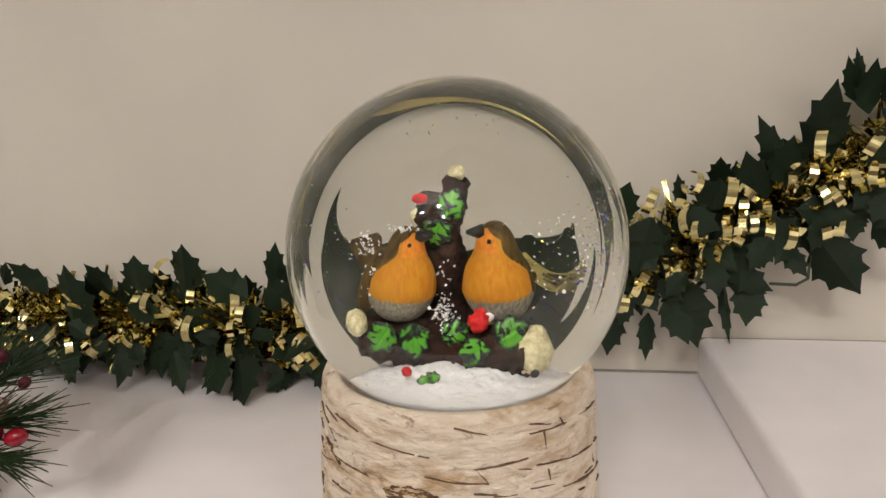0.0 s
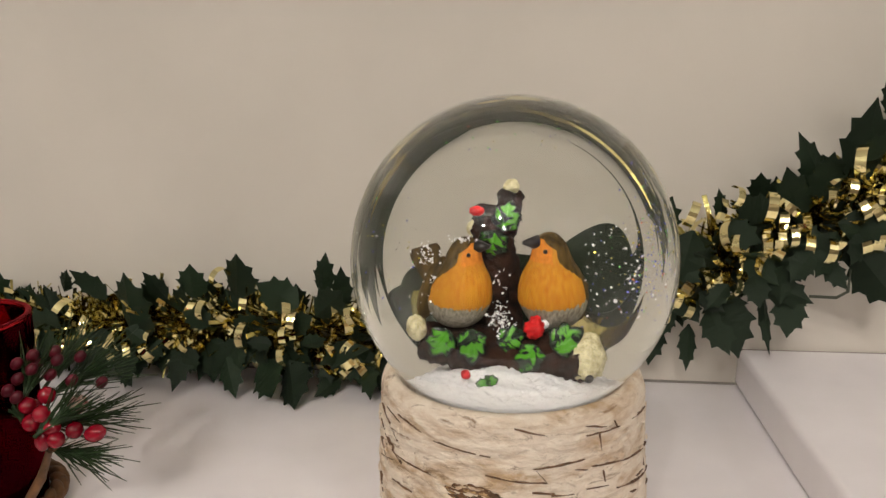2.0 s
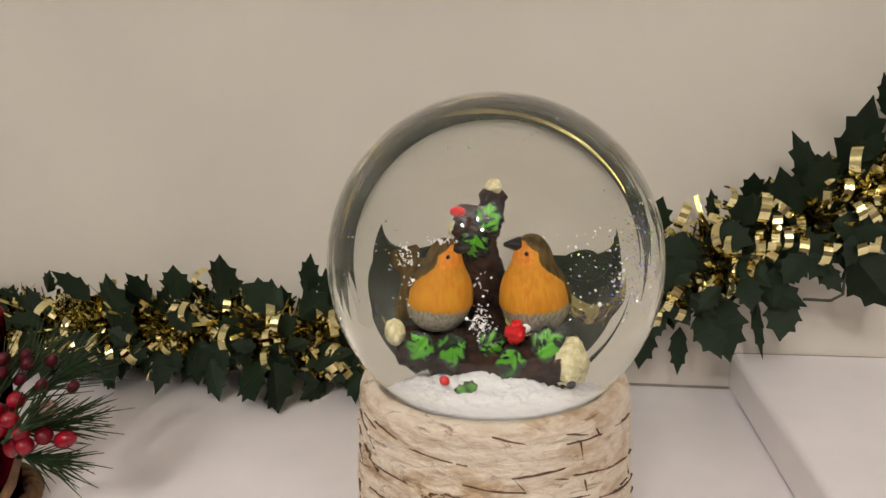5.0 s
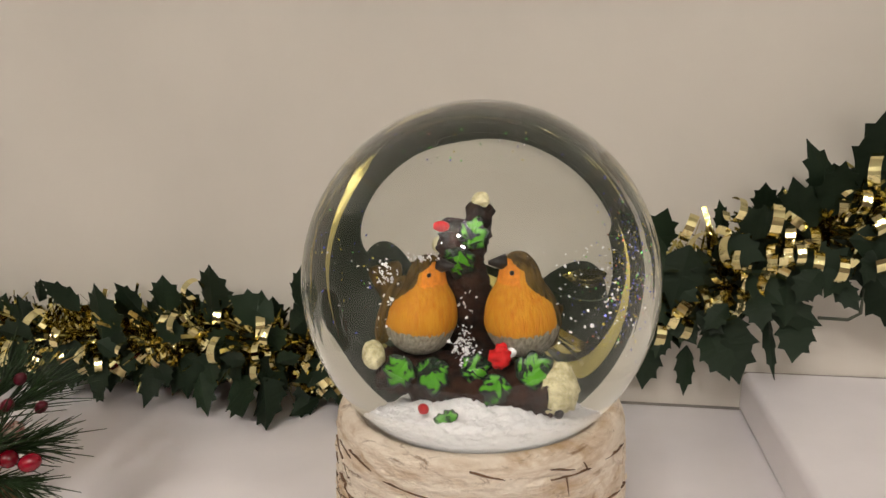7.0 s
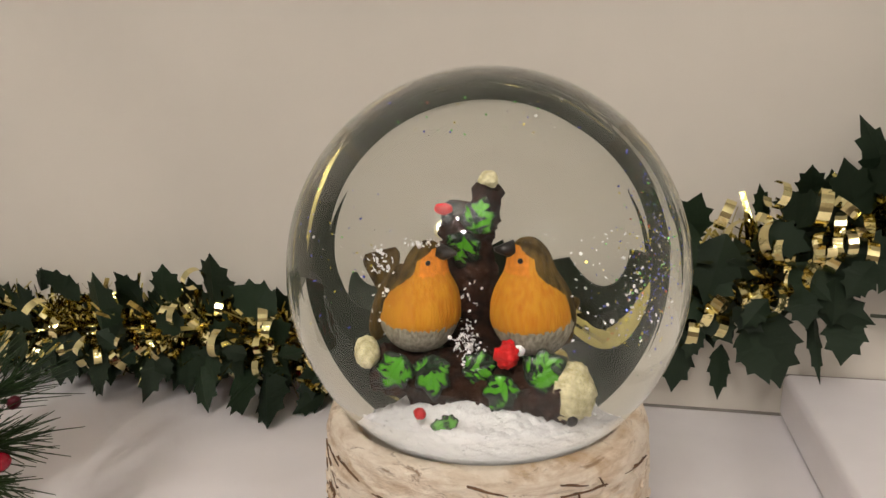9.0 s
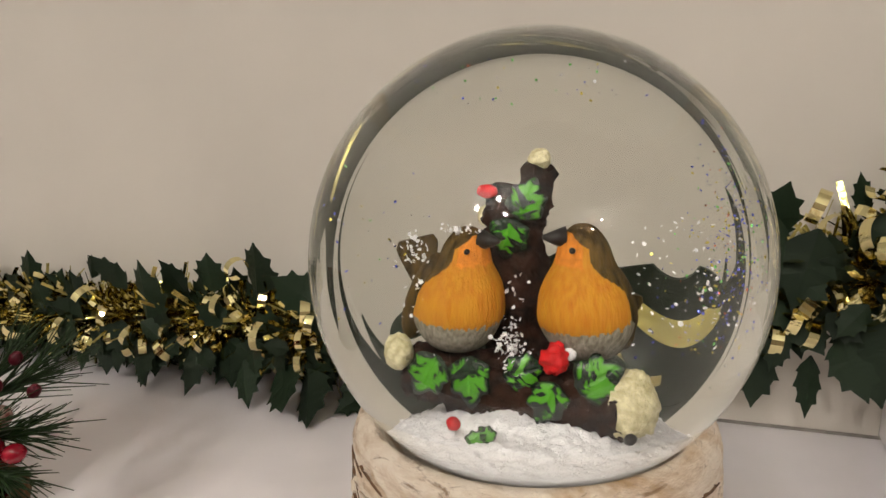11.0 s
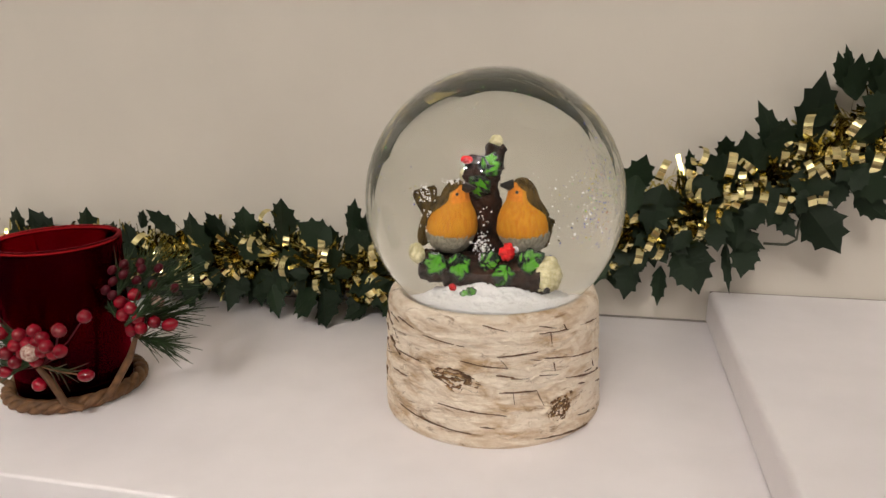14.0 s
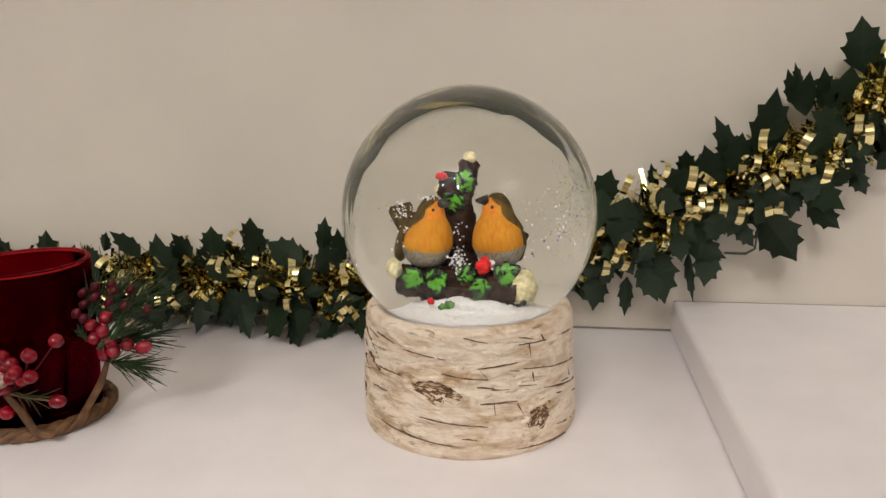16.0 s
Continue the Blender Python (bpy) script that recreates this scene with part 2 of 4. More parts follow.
def strip(bm, pts, across, width):
    """A thin ribbon along points; across: its width direction at each point."""
    rows = []
    for p, a in zip(pts, across):
        rows.append((bm.verts.new(p - a * width / 2), bm.verts.new(p + a * width / 2)))
    for p, q in zip(rows, rows[1:]):
        bm.faces.new((p[0], p[1], q[1], q[0]))


# ---- setting ----
WALL_Y, FRONT_Y, BLOCK_X, BLOCK_Z = 0.304, 0.108, 0.0738, 0.0165
tagged(part("wall_back", box(bmesh.new(), -1.5, 2.4, WALL_Y, WALL_Y + 0.1, -1.1, 1.62), M_WALL, smooth=False), "cream painted plaster wall behind the shelf", "wall", kind="structure")
shelf = part("shelf", box(bmesh.new(), -1.2, 1.2, FRONT_Y, WALL_Y - 0.0012, -0.04, 0.0, 0.0012, 3), M_SHELF)
tagged(shelf, "white gloss painted shelf with rounded front edge", "shelf", kind="structure")
bm = bmesh.new()
# leaning face with an eased top edge, a shadow gap under its foot
outline = [(1.15, -0.002), (BLOCK_X + 0.0030, -0.002), (BLOCK_X + 0.0030, 0.0012), (BLOCK_X, 0.0013)]
outline += [(BLOCK_X + 0.0005 + 0.0026 * (1 - math.cos(a)), BLOCK_Z - 0.0026 + 0.0026 * math.sin(a)) for a in np.linspace(0, math.pi / 2, 8)] + [(1.15, BLOCK_Z)]
ends = [[bm.verts.new((x, y, z)) for x, z in outline] for y in (FRONT_Y - 0.03, WALL_Y - 0.0011)]
for i in range(len(outline)):
    j = (i + 1) % len(outline)
    bm.faces.new((ends[0][j], ends[0][i], ends[1][i], ends[1][j]))
bm.faces.new(ends[0])
bm.faces.new(list(reversed(ends[1])))
ledge = part("raised_ledge", bm, M_SHELF, smooth=False)
tagged(ledge, "white painted raised ledge with rounded edges on the shelf", "ledge", kind="structure")
# dark bead drawn as the shadow line where shelf and ledge meet the wall
bm = bmesh.new()
tube(bm, [(-1.2, WALL_Y - 0.0008, -0.0001), (BLOCK_X, WALL_Y - 0.0008, -0.0001)], 0.0007, 8)
tube(bm, [(BLOCK_X + 0.001, WALL_Y - 0.0007, BLOCK_Z - 0.0003), (1.15, WALL_Y - 0.0007, BLOCK_Z - 0.0003)], 0.0005, 8)
tagged(part("joint_shade_line", bm, M_JOINT), "thin dark bead standing in for shadow and grime between shelf and wall", "filler", kind="structure")
# unseen room shell, added to close the space and shape light and reflections
tagged(part("wall_left", box(bmesh.new(), -1.6, -1.5, -2.7, WALL_Y + 0.1, -1.1, 1.62), M_FILL, smooth=False), "unseen side wall, added to shape bounce light and reflections", "wall", kind="structure")
tagged(part("wall_right", box(bmesh.new(), 2.4, 2.5, -2.7, WALL_Y + 0.1, -1.1, 1.62), M_ROOM, smooth=False), "unseen side wall, added to shape bounce light and reflections", "wall", kind="structure")
tagged(part("wall_front", box(bmesh.new(), -1.6, 2.5, -2.8, -2.7, -1.1, 1.62), M_DARK, smooth=False), "unseen wall closing the room, kept dark to cut globe reflections", "wall", kind="structure")
tagged(part("floor", box(bmesh.new(), -1.6, 2.5, -2.8, WALL_Y + 0.1, -1.2, -1.1), M_FLOOR, smooth=False), "unseen brown floor, kept dark to cut globe reflections", "floor", kind="structure")
tagged(part("ceiling", box(bmesh.new(), -1.6, 2.5, -2.8, WALL_Y + 0.1, 1.62, 1.72), M_CEIL, smooth=False), "plain painted room ceiling", "ceiling", kind="structure")

# two ceiling lights with three bulbs each, both mirrored in the globe
GLOBE = Vector((-0.0217, 0.1996, 0.0821))


def ceiling_light(x, y, bulbs, r):
    lamp = thing("ceiling_light", (x, y, 1.62), "metal ceiling light with three glowing warm bulbs", "ceiling light", "ceiling lights")
    bm = bmesh.new()
    lathe(bm, [(0, 0), (0.07, 0), (0.07, -0.015), (0.05, -0.025), (0, -0.025)], 48)
    part("ceiling_plate", bm, M_METAL, lamp)
    for bx, by, bz in bulbs:
        p = Vector((bx - x, by - y, bz - 1.62))
        part("arm", tube(bmesh.new(), [(0, 0, -0.02), (p.x * 0.6, p.y * 0.6, -0.03), (p.x, p.y, p.z + 0.05)], 0.006), M_METAL, lamp)
        bm = bmesh.new()
        ball(bm, p, r, u=24, v=16)
        part("bulb", bm, M_BULB, lamp, "glowing warm white bulb")


ceiling_light(1.90, -1.76, ((1.74, -1.95, 1.32), (1.88, -1.72, 1.47), (2.08, -1.62, 1.30)), 0.031)
ceiling_light(-0.28, -1.58, ((-0.58, -1.56, 1.29), (-0.22, -1.50, 1.43), (-0.10, -1.66, 1.24)), 0.0425)

# ---- snow globe ----
globe = thing("snow_globe", (GLOBE.x, GLOBE.y, 0), "glass snow globe with two robin figurines on a birch bark base", "snow globe")
G = Vector((0, 0, GLOBE.z))


def bark_wobble(a, z, r):
    """Peeling sheets: low plates with sharp edges, over a gentle swell."""
    c, d = math.cos(a), math.sin(a)
    plate = noise.noise(Vector((c * 5.5, d * 5.5, z * 260)))
    plate = min(1, max(0, (plate + 0.05) / 0.10))
    tear = noise.noise(Vector((c * 14, d * 14, z * 500 + 9)))
    tear = min(1, max(0, (tear - 0.18) / 0.08))
    return 0.0004 * noise.noise(Vector((c * 2.8, d * 2.8, z * 200))) + 0.00028 * plate - 0.00030 * tear + 0.00015 * noise.noise(Vector((c * 40, d * 40, z * 900)))


prof = [(0, 0.001), (0.030, 0.001), (0.0420, 0.0), (0.0428, 0.0007)]
prof += [(0.0430 - 0.0020 * k / 90, 0.0025 + 0.0410 * k / 90) for k in range(91)]
prof += [(0.0408, 0.0450), (0.0402, 0.0466), (0.0393, 0.0477), (0.0382, 0.0484), (0.0367, 0.0485), (0.0359, 0.0478), (0.0345, 0.0455), (0.030, 0.039), (0, 0.0375)]
base = part("base", lathe(bmesh.new(), prof, 360, lambda a, z, r: bark_wobble(a, z, r) if 0.002 < z < 0.0445 and r > 0.039 else 0), M_BARK, globe, "cream resin base moulded like birch bark")

base.location = (-0.0005, -0.0014, 0)


def crack(a0, z0, a1, z1, w):
    """A dark split in the bark from one bearing and height to another, lying on the base."""
    bm = bmesh.new()
    n = 10
    rows = []
    for i in range(n + 1):
        t = i / n
        a = math.radians(a0 + (a1 - a0) * t)
        z = z0 + (z1 - z0) * t + 0.00025 * noise.noise(Vector((a * 9, z0 * 900, 0)))
        half = w * 0.00017 * (0.25 + math.sin(math.pi * min(1, max(0.02, t))) * (0.8 + 0.7 * noise.noise(Vector((a * 25, z0 * 700, 5)))))
        d = Vector((math.cos(a), math.sin(a), 0)) if abs(z1 - z0) > 0.0425 * abs(math.radians(a1 - a0)) else Vector((0, 0, 1))
        rr = 0.0430 - 0.0020 * (z - 0.0025) / 0.041 + 0.0005
        c = Vector((math.sin(a) * rr, -math.cos(a) * rr, z))
        o = Vector((math.sin(a), -math.cos(a), 0))
        rows.append([bm.verts.new(c - d * half - o * 0.0009), bm.verts.new(c - d * half * 0.5), bm.verts.new(c + d * half * 0.6 + o * 0.00008), bm.verts.new(c + d * half - o * 0.0009)])
    for p, q in zip(rows, rows[1:]):
        for k in range(3):
            bm.faces.new((p[k], q[k], q[k + 1], p[k + 1]))
    return part("bark_crack", bm, M_CRACK, base)


def knot(a, z, wx, wz, lean, rings=3):
    """An eye-shaped knot: a raised, chipped pale lip round dark rings in a broken hollow."""
    a = math.radians(a)
    m = Matrix.Translation((math.sin(a) * (0.0437 - 0.0488 * z), -math.cos(a) * (0.0437 - 0.0488 * z), z)) @ Matrix.Rotation(a, 4, "Z") @ Matrix.Rotation(lean, 4, "Y")
    bm = bmesh.new()
    n, steps = 72, 8 * rings
    rows = []
    for q in range(steps + 1):
        k = 1.35 * (1 - q / steps)
        row = []
        for i in range(n):
            t = 2 * math.pi * i / n
            c, d = math.cos(t), math.sin(t)
            j = 1 + 0.30 * noise.noise(Vector((c * 2.2 + a * 3, d * 2.2, 0))) + 0.16 * noise.noise(Vector((c * 6 + a, d * 6, k * 3)))
            x = wx * k * j * c
            h = 0.0011 * math.exp(-((k - 1.05) / 0.13) ** 2) * (0.55 + 0.9 * noise.noise(Vector((c * 4, d * 4, a))))
            if k < 0.95:
                h = -0.00035 + 0.00035 * math.sin(k * rings * 5.5 + 2 * noise.noise(Vector((c * 2, d * 2, a)))) + 0.0011 * noise.noise(Vector((c * k * 3, d * k * 8, a + 4))) + 0.0004 * noise.noise(Vector((c * k * 9, d * k * 20, a)))
            h -= 0.0007 * max(0, k - 1.15) / 0.2
            row.append((bm.verts.new(m @ Vector((x, -h + x * x / 0.086, wz * k * j * d * (1 - 0.35 * abs(c) ** 2)))), h))
        rows.append((k, row))
    for (k, p), (_, q) in zip(rows, rows[1:]):
        for i in range(n):
            e = (i + 1) % n
            fc = bm.faces.new((p[i][0], p[e][0], q[e][0], q[i][0]))
            low = (p[i][1] + q[e][1]) / 2
            fc.material_index = 0 if k > 0.93 else 1 if low < -0.0003 else 2 if low < 0.0001 else 3
    return part("bark_knot", bm, (M_BARK, M_CRACK, M_WICKER, M_KNOT), base, "dark eye-shaped knot in the bark")


def scale_lip(a, z, size, turn):
    """A small curled flake of bark standing proud."""
    a, turn = math.radians(a), math.radians(turn)
    m = Matrix.Translation((math.sin(a) * (0.0431 - 0.0488 * z), -math.cos(a) * (0.0431 - 0.0488 * z), z)) @ Matrix.Rotation(a, 4, "Z") @ Matrix.Rotation(turn, 4, "Y")
    pts = [m @ Vector((size * math.sin(t), -0.0004, size * 0.6 * (1 - math.cos(t)))) for t in np.linspace(-1.5, 1.5, 11)]
    bm = tube(bmesh.new(), pts, [size * (0.10 + 0.20 * math.sin(math.pi * k / 10)) for k in range(11)], 8)
    for v in bm.verts:
        v.co += 0.0003 * noise.noise_vector(v.co * 1200)
    return part("bark_flake", bm, M_BARK, base)


crack(-48.0, 0.0425, -33.0, 0.0408, 1.2)
crack(-27.2, 0.0396, -4.1, 0.0379, 1.3)
crack(4.7, 0.0461, 16.5, 0.0439, 1)
crack(32.4, 0.0420, 49.9, 0.0414, 1)
crack(32.3, 0.0447, 42.1, 0.0430, 1.2)
crack(58.3, 0.0414, 77.2, 0.0397, 1)
crack(11.4, 0.0347, 31.5, 0.0357, 1.6)
crack(27.5, 0.0331, 32.8, 0.0324, 1)
crack(34.7, 0.0329, 79.6, 0.0274, 1.3)
crack(-6.0, 0.0326, 16.5, 0.0305, 1.3)
crack(11.1, 0.0281, 19.5, 0.0273, 1)
crack(29.7, 0.0270, 42.6, 0.0258, 1)
crack(47.4, 0.0237, 81.6, 0.0185, 2.2)
crack(12.5, 0.0216, 31.1, 0.0215, 1.5)
crack(-17.7, 0.0155, 16.0, 0.0132, 1.8)
crack(-43.6, 0.0087, -0.5, 0.0057, 1.5)
crack(3.7, 0.0088, 10.7, 0.0084, 1)
crack(29.5, 0.0033, 64.8, 0.0011, 1.4)
crack(55.2, 0.0073, 73.5, 0.0047, 1.2)
crack(-58.9, 0.0299, -27.8, 0.0293, 1.2)
crack(-67.0, 0.0238, -51.4, 0.0271, 1.3)
crack(57.6, 0.0190, 62.2, 0.0183, 1.2)
crack(75.0, 0.0151, 85.5, 0.0127, 1.2)
crack(-52.2, 0.0209, -38.1, 0.0213, 1)
for a0, z0, a1, z1, w in ((-70, 0.036, -52, 0.030, 1.2), (-66, 0.0405, -50, 0.036, 1.0), (-62, 0.034, -45, 0.028, 1.2), (-68, 0.029, -54, 0.0245, 1.2), (-58, 0.042, -46, 0.0405, 0.9), (-69, 0.017, -62, 0.011, 0.8), (-55, 0.038, -48, 0.034, 0.9), (18, 0.0268, 27, 0.0263, 0.9), (62, 0.0225, 70, 0.0219, 0.8)):
    crack(a0, z0, a1, z1, w)
crack(12.5, 0.0344, 16.5, 0.0307, 0.8)
crack(40.3, 0.0306, 40.8, 0.0273, 0.7)
crack(19.1, 0.0224, 19.7, 0.0173, 0.8)
crack(38.6, 0.0417, 39.1, 0.0367, 0.6)
crack(46.6, 0.0436, 48.6, 0.0410, 0.6)
crack(31.1, 0.0209, 34.5, 0.0153, 0.7)
crack(69.9, 0.0259, 72.0, 0.0224, 0.6)
knot(-8.5, 0.0255, 0.0112, 0.0046, 0.12)
knot(43.4, 0.0132, 0.0058, 0.0054, -0.5, 4)
knot(49.5, 0.0176, 0.0015, 0.0013, 0.0, 2)
scale_lip(14.6, 0.0050, 0.0019, 25)
scale_lip(19.4, 0.0050, 0.0019, -25)
rng = random.Random(3)
for _ in range(46):
    scale_lip(rng.uniform(-85, 90), rng.uniform(0.004, 0.040), rng.uniform(0.0008, 0.0017), rng.choice((0, 180, 90)) + rng.uniform(-40, 40))
for _ in range(14):
    scale_lip(rng.gauss(-58, 9), rng.uniform(0.024, 0.039), rng.uniform(0.0010, 0.0018), rng.uniform(0, 360))

bm = bmesh.new()
fine_ball(bm, G, 0.0494, 640, 420)
shell = part("glass_ball", bm, M_GLASS, globe, "clear thick glass ball")
bm = bmesh.new()
fine_ball(bm, G, 0.0470, 640, 420)
water = part("water", bm, M_WATER, globe, "clear water filling the glass ball")
shell.visible_shadow = water.visible_shadow = False


def snow_height(x, y):
    r = math.hypot(x, y) / 0.0333
    h = -0.0332 + 0.0092 * max(0, 1 - r ** 2.0) + 0.0014 * math.exp(-((x - 0.002) ** 2 + (y + 0.004) ** 2) / 0.00018)
    return h + 0.0010 * noise.noise(Vector((x * 220, y * 220, 0))) + 0.0007 * noise.noise(Vector((x * 620, y * 620, 3))) + 0.0004 * noise.noise(Vector((x * 1800, y * 1800, 3)))


bm = bmesh.new()
prev = None
for i in range(0, 71):
    r = 0.0333 * i / 70
    ring = [bm.verts.new((r * math.cos(2 * math.pi * k / 220), r * math.sin(2 * math.pi * k / 220), GLOBE.z + snow_height(r * math.cos(2 * math.pi * k / 220), r * math.sin(2 * math.pi * k / 220)))) for k in range(220)] if i else [bm.verts.new((0, 0, GLOBE.z + snow_height(0, 0)))]
    if prev:
        for k in range(220):
            j = (k + 1) % 220
            bm.faces.new((prev[0], ring[k], ring[j]) if len(prev) == 1 else (prev[k], ring[k], ring[j], prev[j]))
    prev = ring
low = [bm.verts.new((v.co.x * 0.93, v.co.y * 0.93, GLOBE.z - 0.0355)) for v in prev]
for k in range(220):
    bm.faces.new((prev[k], low[k], low[(k + 1) % 220], prev[(k + 1) % 220]))
part("snow_bed", bm, M_SNOW, globe, "white moulded snow ground inside the ball")


def rough_log(name, pts, radii, mat, parent, label, seed, n=40, sub=16):
    """A gnarled branch: a tube with a lumpy, furrowed skin."""
    P, Rd = [], []
    for i in range(len(pts) - 1):
        for k in range(sub):
            t = k / sub
            P.append(Vector(pts[i]).lerp(Vector(pts[i + 1]), t))
            Rd.append(radii[i] * (1 - t) + radii[i + 1] * t)
    P.append(Vector(pts[-1]))
    Rd.append(radii[-1])
    bm = bmesh.new()
    tube(bm, P, Rd, n)
    bm.normal_update()
    for v in bm.verts:
        k = noise.noise(v.co * 330 + Vector((seed, 0, 0))) * 0.0008 + noise.noise(v.co * 800 + Vector((0, seed, 0))) * 0.0010 - abs(noise.noise(v.co * 1300 + Vector((0, 0, seed)))) * 0.0012
        v.co += v.normal * k
    return part(name, bm, mat, parent, label)


def inside(x, y, z):
    return Vector((x * 0.985, y, GLOBE.z + z * 0.985))


log = rough_log("log", [inside(-0.0205, -0.001, -0.0190), inside(-0.010, -0.003, -0.0205), inside(0.004, -0.005, -0.0215), inside(0.0178, -0.0085, -0.0216)], [0.0036, 0.0046, 0.0054, 0.0053], M_LOG, globe, "dark brown fallen log", 1)
stump = rough_log("stump", [inside(-0.0035, 0.003, -0.0215), inside(-0.0030, 0.004, -0.006), inside(-0.0045, 0.005, 0.004), inside(-0.0036, 0.005, 0.0100)], [0.0052, 0.0042, 0.0042, 0.0052], M_LOG, globe, "dark brown upright branch stump", 4)
rough_log("stub", [inside(-0.0012, 0.006, 0.0085), inside(-0.0004, 0.006, 0.0145)], [0.0026, 0.0022], M_LOG, stump, "", 5, n=12, sub=4)


def ivy(x, y, z, size, turn, parent, wide=1.0):
    """A moulded pointed leaf: dark with bright brush strokes along its veins."""
    bm = bmesh.new()
    coat = bm.verts.layers.float_vector.new("leaf")
    paint = bm.verts.layers.float.new("paint")
    n, rings = 60, 7
    shift = x * 3000 + z * 1700

    def outline(a):
        spikes = sum(h * max(0, 1 - abs((a - c + math.pi) % (2 * math.pi) - math.pi) / w) ** 0.9 for c, h, w in ((0, 0.46, 0.60), (1.0, 0.24, 0.45), (-1.0, 0.24, 0.45), (2.0, 0.20, 0.50), (-2.0, 0.20, 0.50)))
        return 0.84 + spikes + 0.07 * noise.noise(Vector((a * 4, shift, 0)))

    rows = []
    for q in range(rings + 2):
        k = min(1.0, q / rings) if q else 0.0
        row = []
        for i in range(n if q else 1):
            a = 2 * math.pi * i / n
            r = outline(a) * k
            px, py = r * math.sin(a), r * math.cos(a)
            h = 0.40 * (1 - k * k) - 0.16 * math.exp(-(px / 0.07) ** 2) * (k < 1) + 0.10 * noise.noise(Vector((px * 2.4 + shift, py * 2.4, 1)))
            v = bm.verts.new((px * (0.93 if q > rings else 1), py * (0.93 if q > rings else 1), h if q <= rings else -0.45))
            # strokes fan out from the midrib; the edge keeps its dark coat
            v_in = k < 0.84 + 0.10 * noise.noise(Vector((a * 5, shift, 2)))
            v[coat] = Vector((abs(px) * 1.4 - py * 2.4 + shift, px * 1.2 + shift * 0.3, shift))
            v[paint] = 1.0 if v_in and q <= rings else 0.0
            row.append(v)
        rows.append(row)
    for p, q in zip(rows, rows[1:]):
        for i in range(n):
            j = (i + 1) % n
            bm.faces.new((p[0], q[j], q[i]) if len(p) == 1 else (p[i], p[j], q[j], q[i]))
    m = Matrix.Translation(inside(x, y, z)) @ Matrix.Rotation(math.radians(turn), 4, "Y") @ Matrix.Rotation(math.radians(78), 4, "X") @ Matrix.Diagonal((size * 0.92 * wide, size * 0.92, size * 0.5, 1))
    bm.transform(m)
    return part("ivy_leaf", bm, M_IVY, parent, "green painted leaf with dark edges")


ivy(-0.0158, -0.0085, -0.0180, 0.0040, 215, log)
ivy(-0.0088, -0.0095, -0.0184, 0.0046, 178, log, 0.85)
ivy(0.0000, -0.0100, -0.0168, 0.0039, 75, log, 0.85)
ivy(0.0048, -0.0122, -0.0206, 0.0041, 205, log, 0.9)
ivy(0.0127, -0.0130, -0.0165, 0.0044, 60, log)
ivy(-0.0012, -0.0005, 0.0094, 0.0037, 20, stump)
ivy(-0.0042, -0.0005, 0.0038, 0.0039, 190, stump)
ivy(-0.0060, -0.0190, -0.0268, 0.0019, 40, globe)
ivy(-0.0038, -0.0190, -0.0257, 0.0018, -50, globe)


def lump(name, x, y, z, r, mat, parent, label, scale=(1, 1, 1), rag=1.0):
    bm = bmesh.new()
    ball(bm, inside(x, y, z), r, scale, 40, 28)
    for v in bm.verts:
        v.co += (v.co - inside(x, y, z)) * rag * (0.14 * noise.noise(v.co * 300) + 0.09 * noise.noise(v.co * 1300) - 0.10 * (rag - 1) * abs(noise.noise(v.co * 620)))
    return part(name, bm, mat, parent, label)


lump("log_end", 0.0181, -0.0100, -0.0210, 0.0056, M_CREAM, log, "cream cut end of the log", (0.74, 0.76, 1.02), 1.4)
lump("twig_end", -0.0217, -0.0048, -0.0157, 0.0026, M_CREAM, log, "cream cut twig end", (0.9, 1, 1.15), 1.4)
lump("stub_end", -0.0002, 0.006, 0.0155, 0.0020, M_CREAM, stump, "cream cut branch tip", (1, 1, 0.9), 1.7)
lump("side_stub_end", -0.0090, 0.005, 0.0058, 0.0018, M_CREAM, stump, "cream cut branch tip")
lump("rose", 0.0059, -0.0118, -0.0138, 0.0024, M_RED, log, "red painted flower bud", (1.05, 0.9, 1), 2.6)
lump("berry", -0.0100, -0.0165, -0.0246, 0.0012, M_RED, globe, "red painted berry")
lump("berry", -0.0080, 0.0010, 0.0108, 0.0012, M_RED, stump, "red painted berry", (1.5, 0.9, 1.0))
lump("bud", 0.0080, -0.0104, -0.0132, 0.0011, M_SNOW, log, "white painted bud")
lump("pebble", 0.0192, -0.0165, -0.0256, 0.0011, M_BLACK, globe, "small dark pebble")


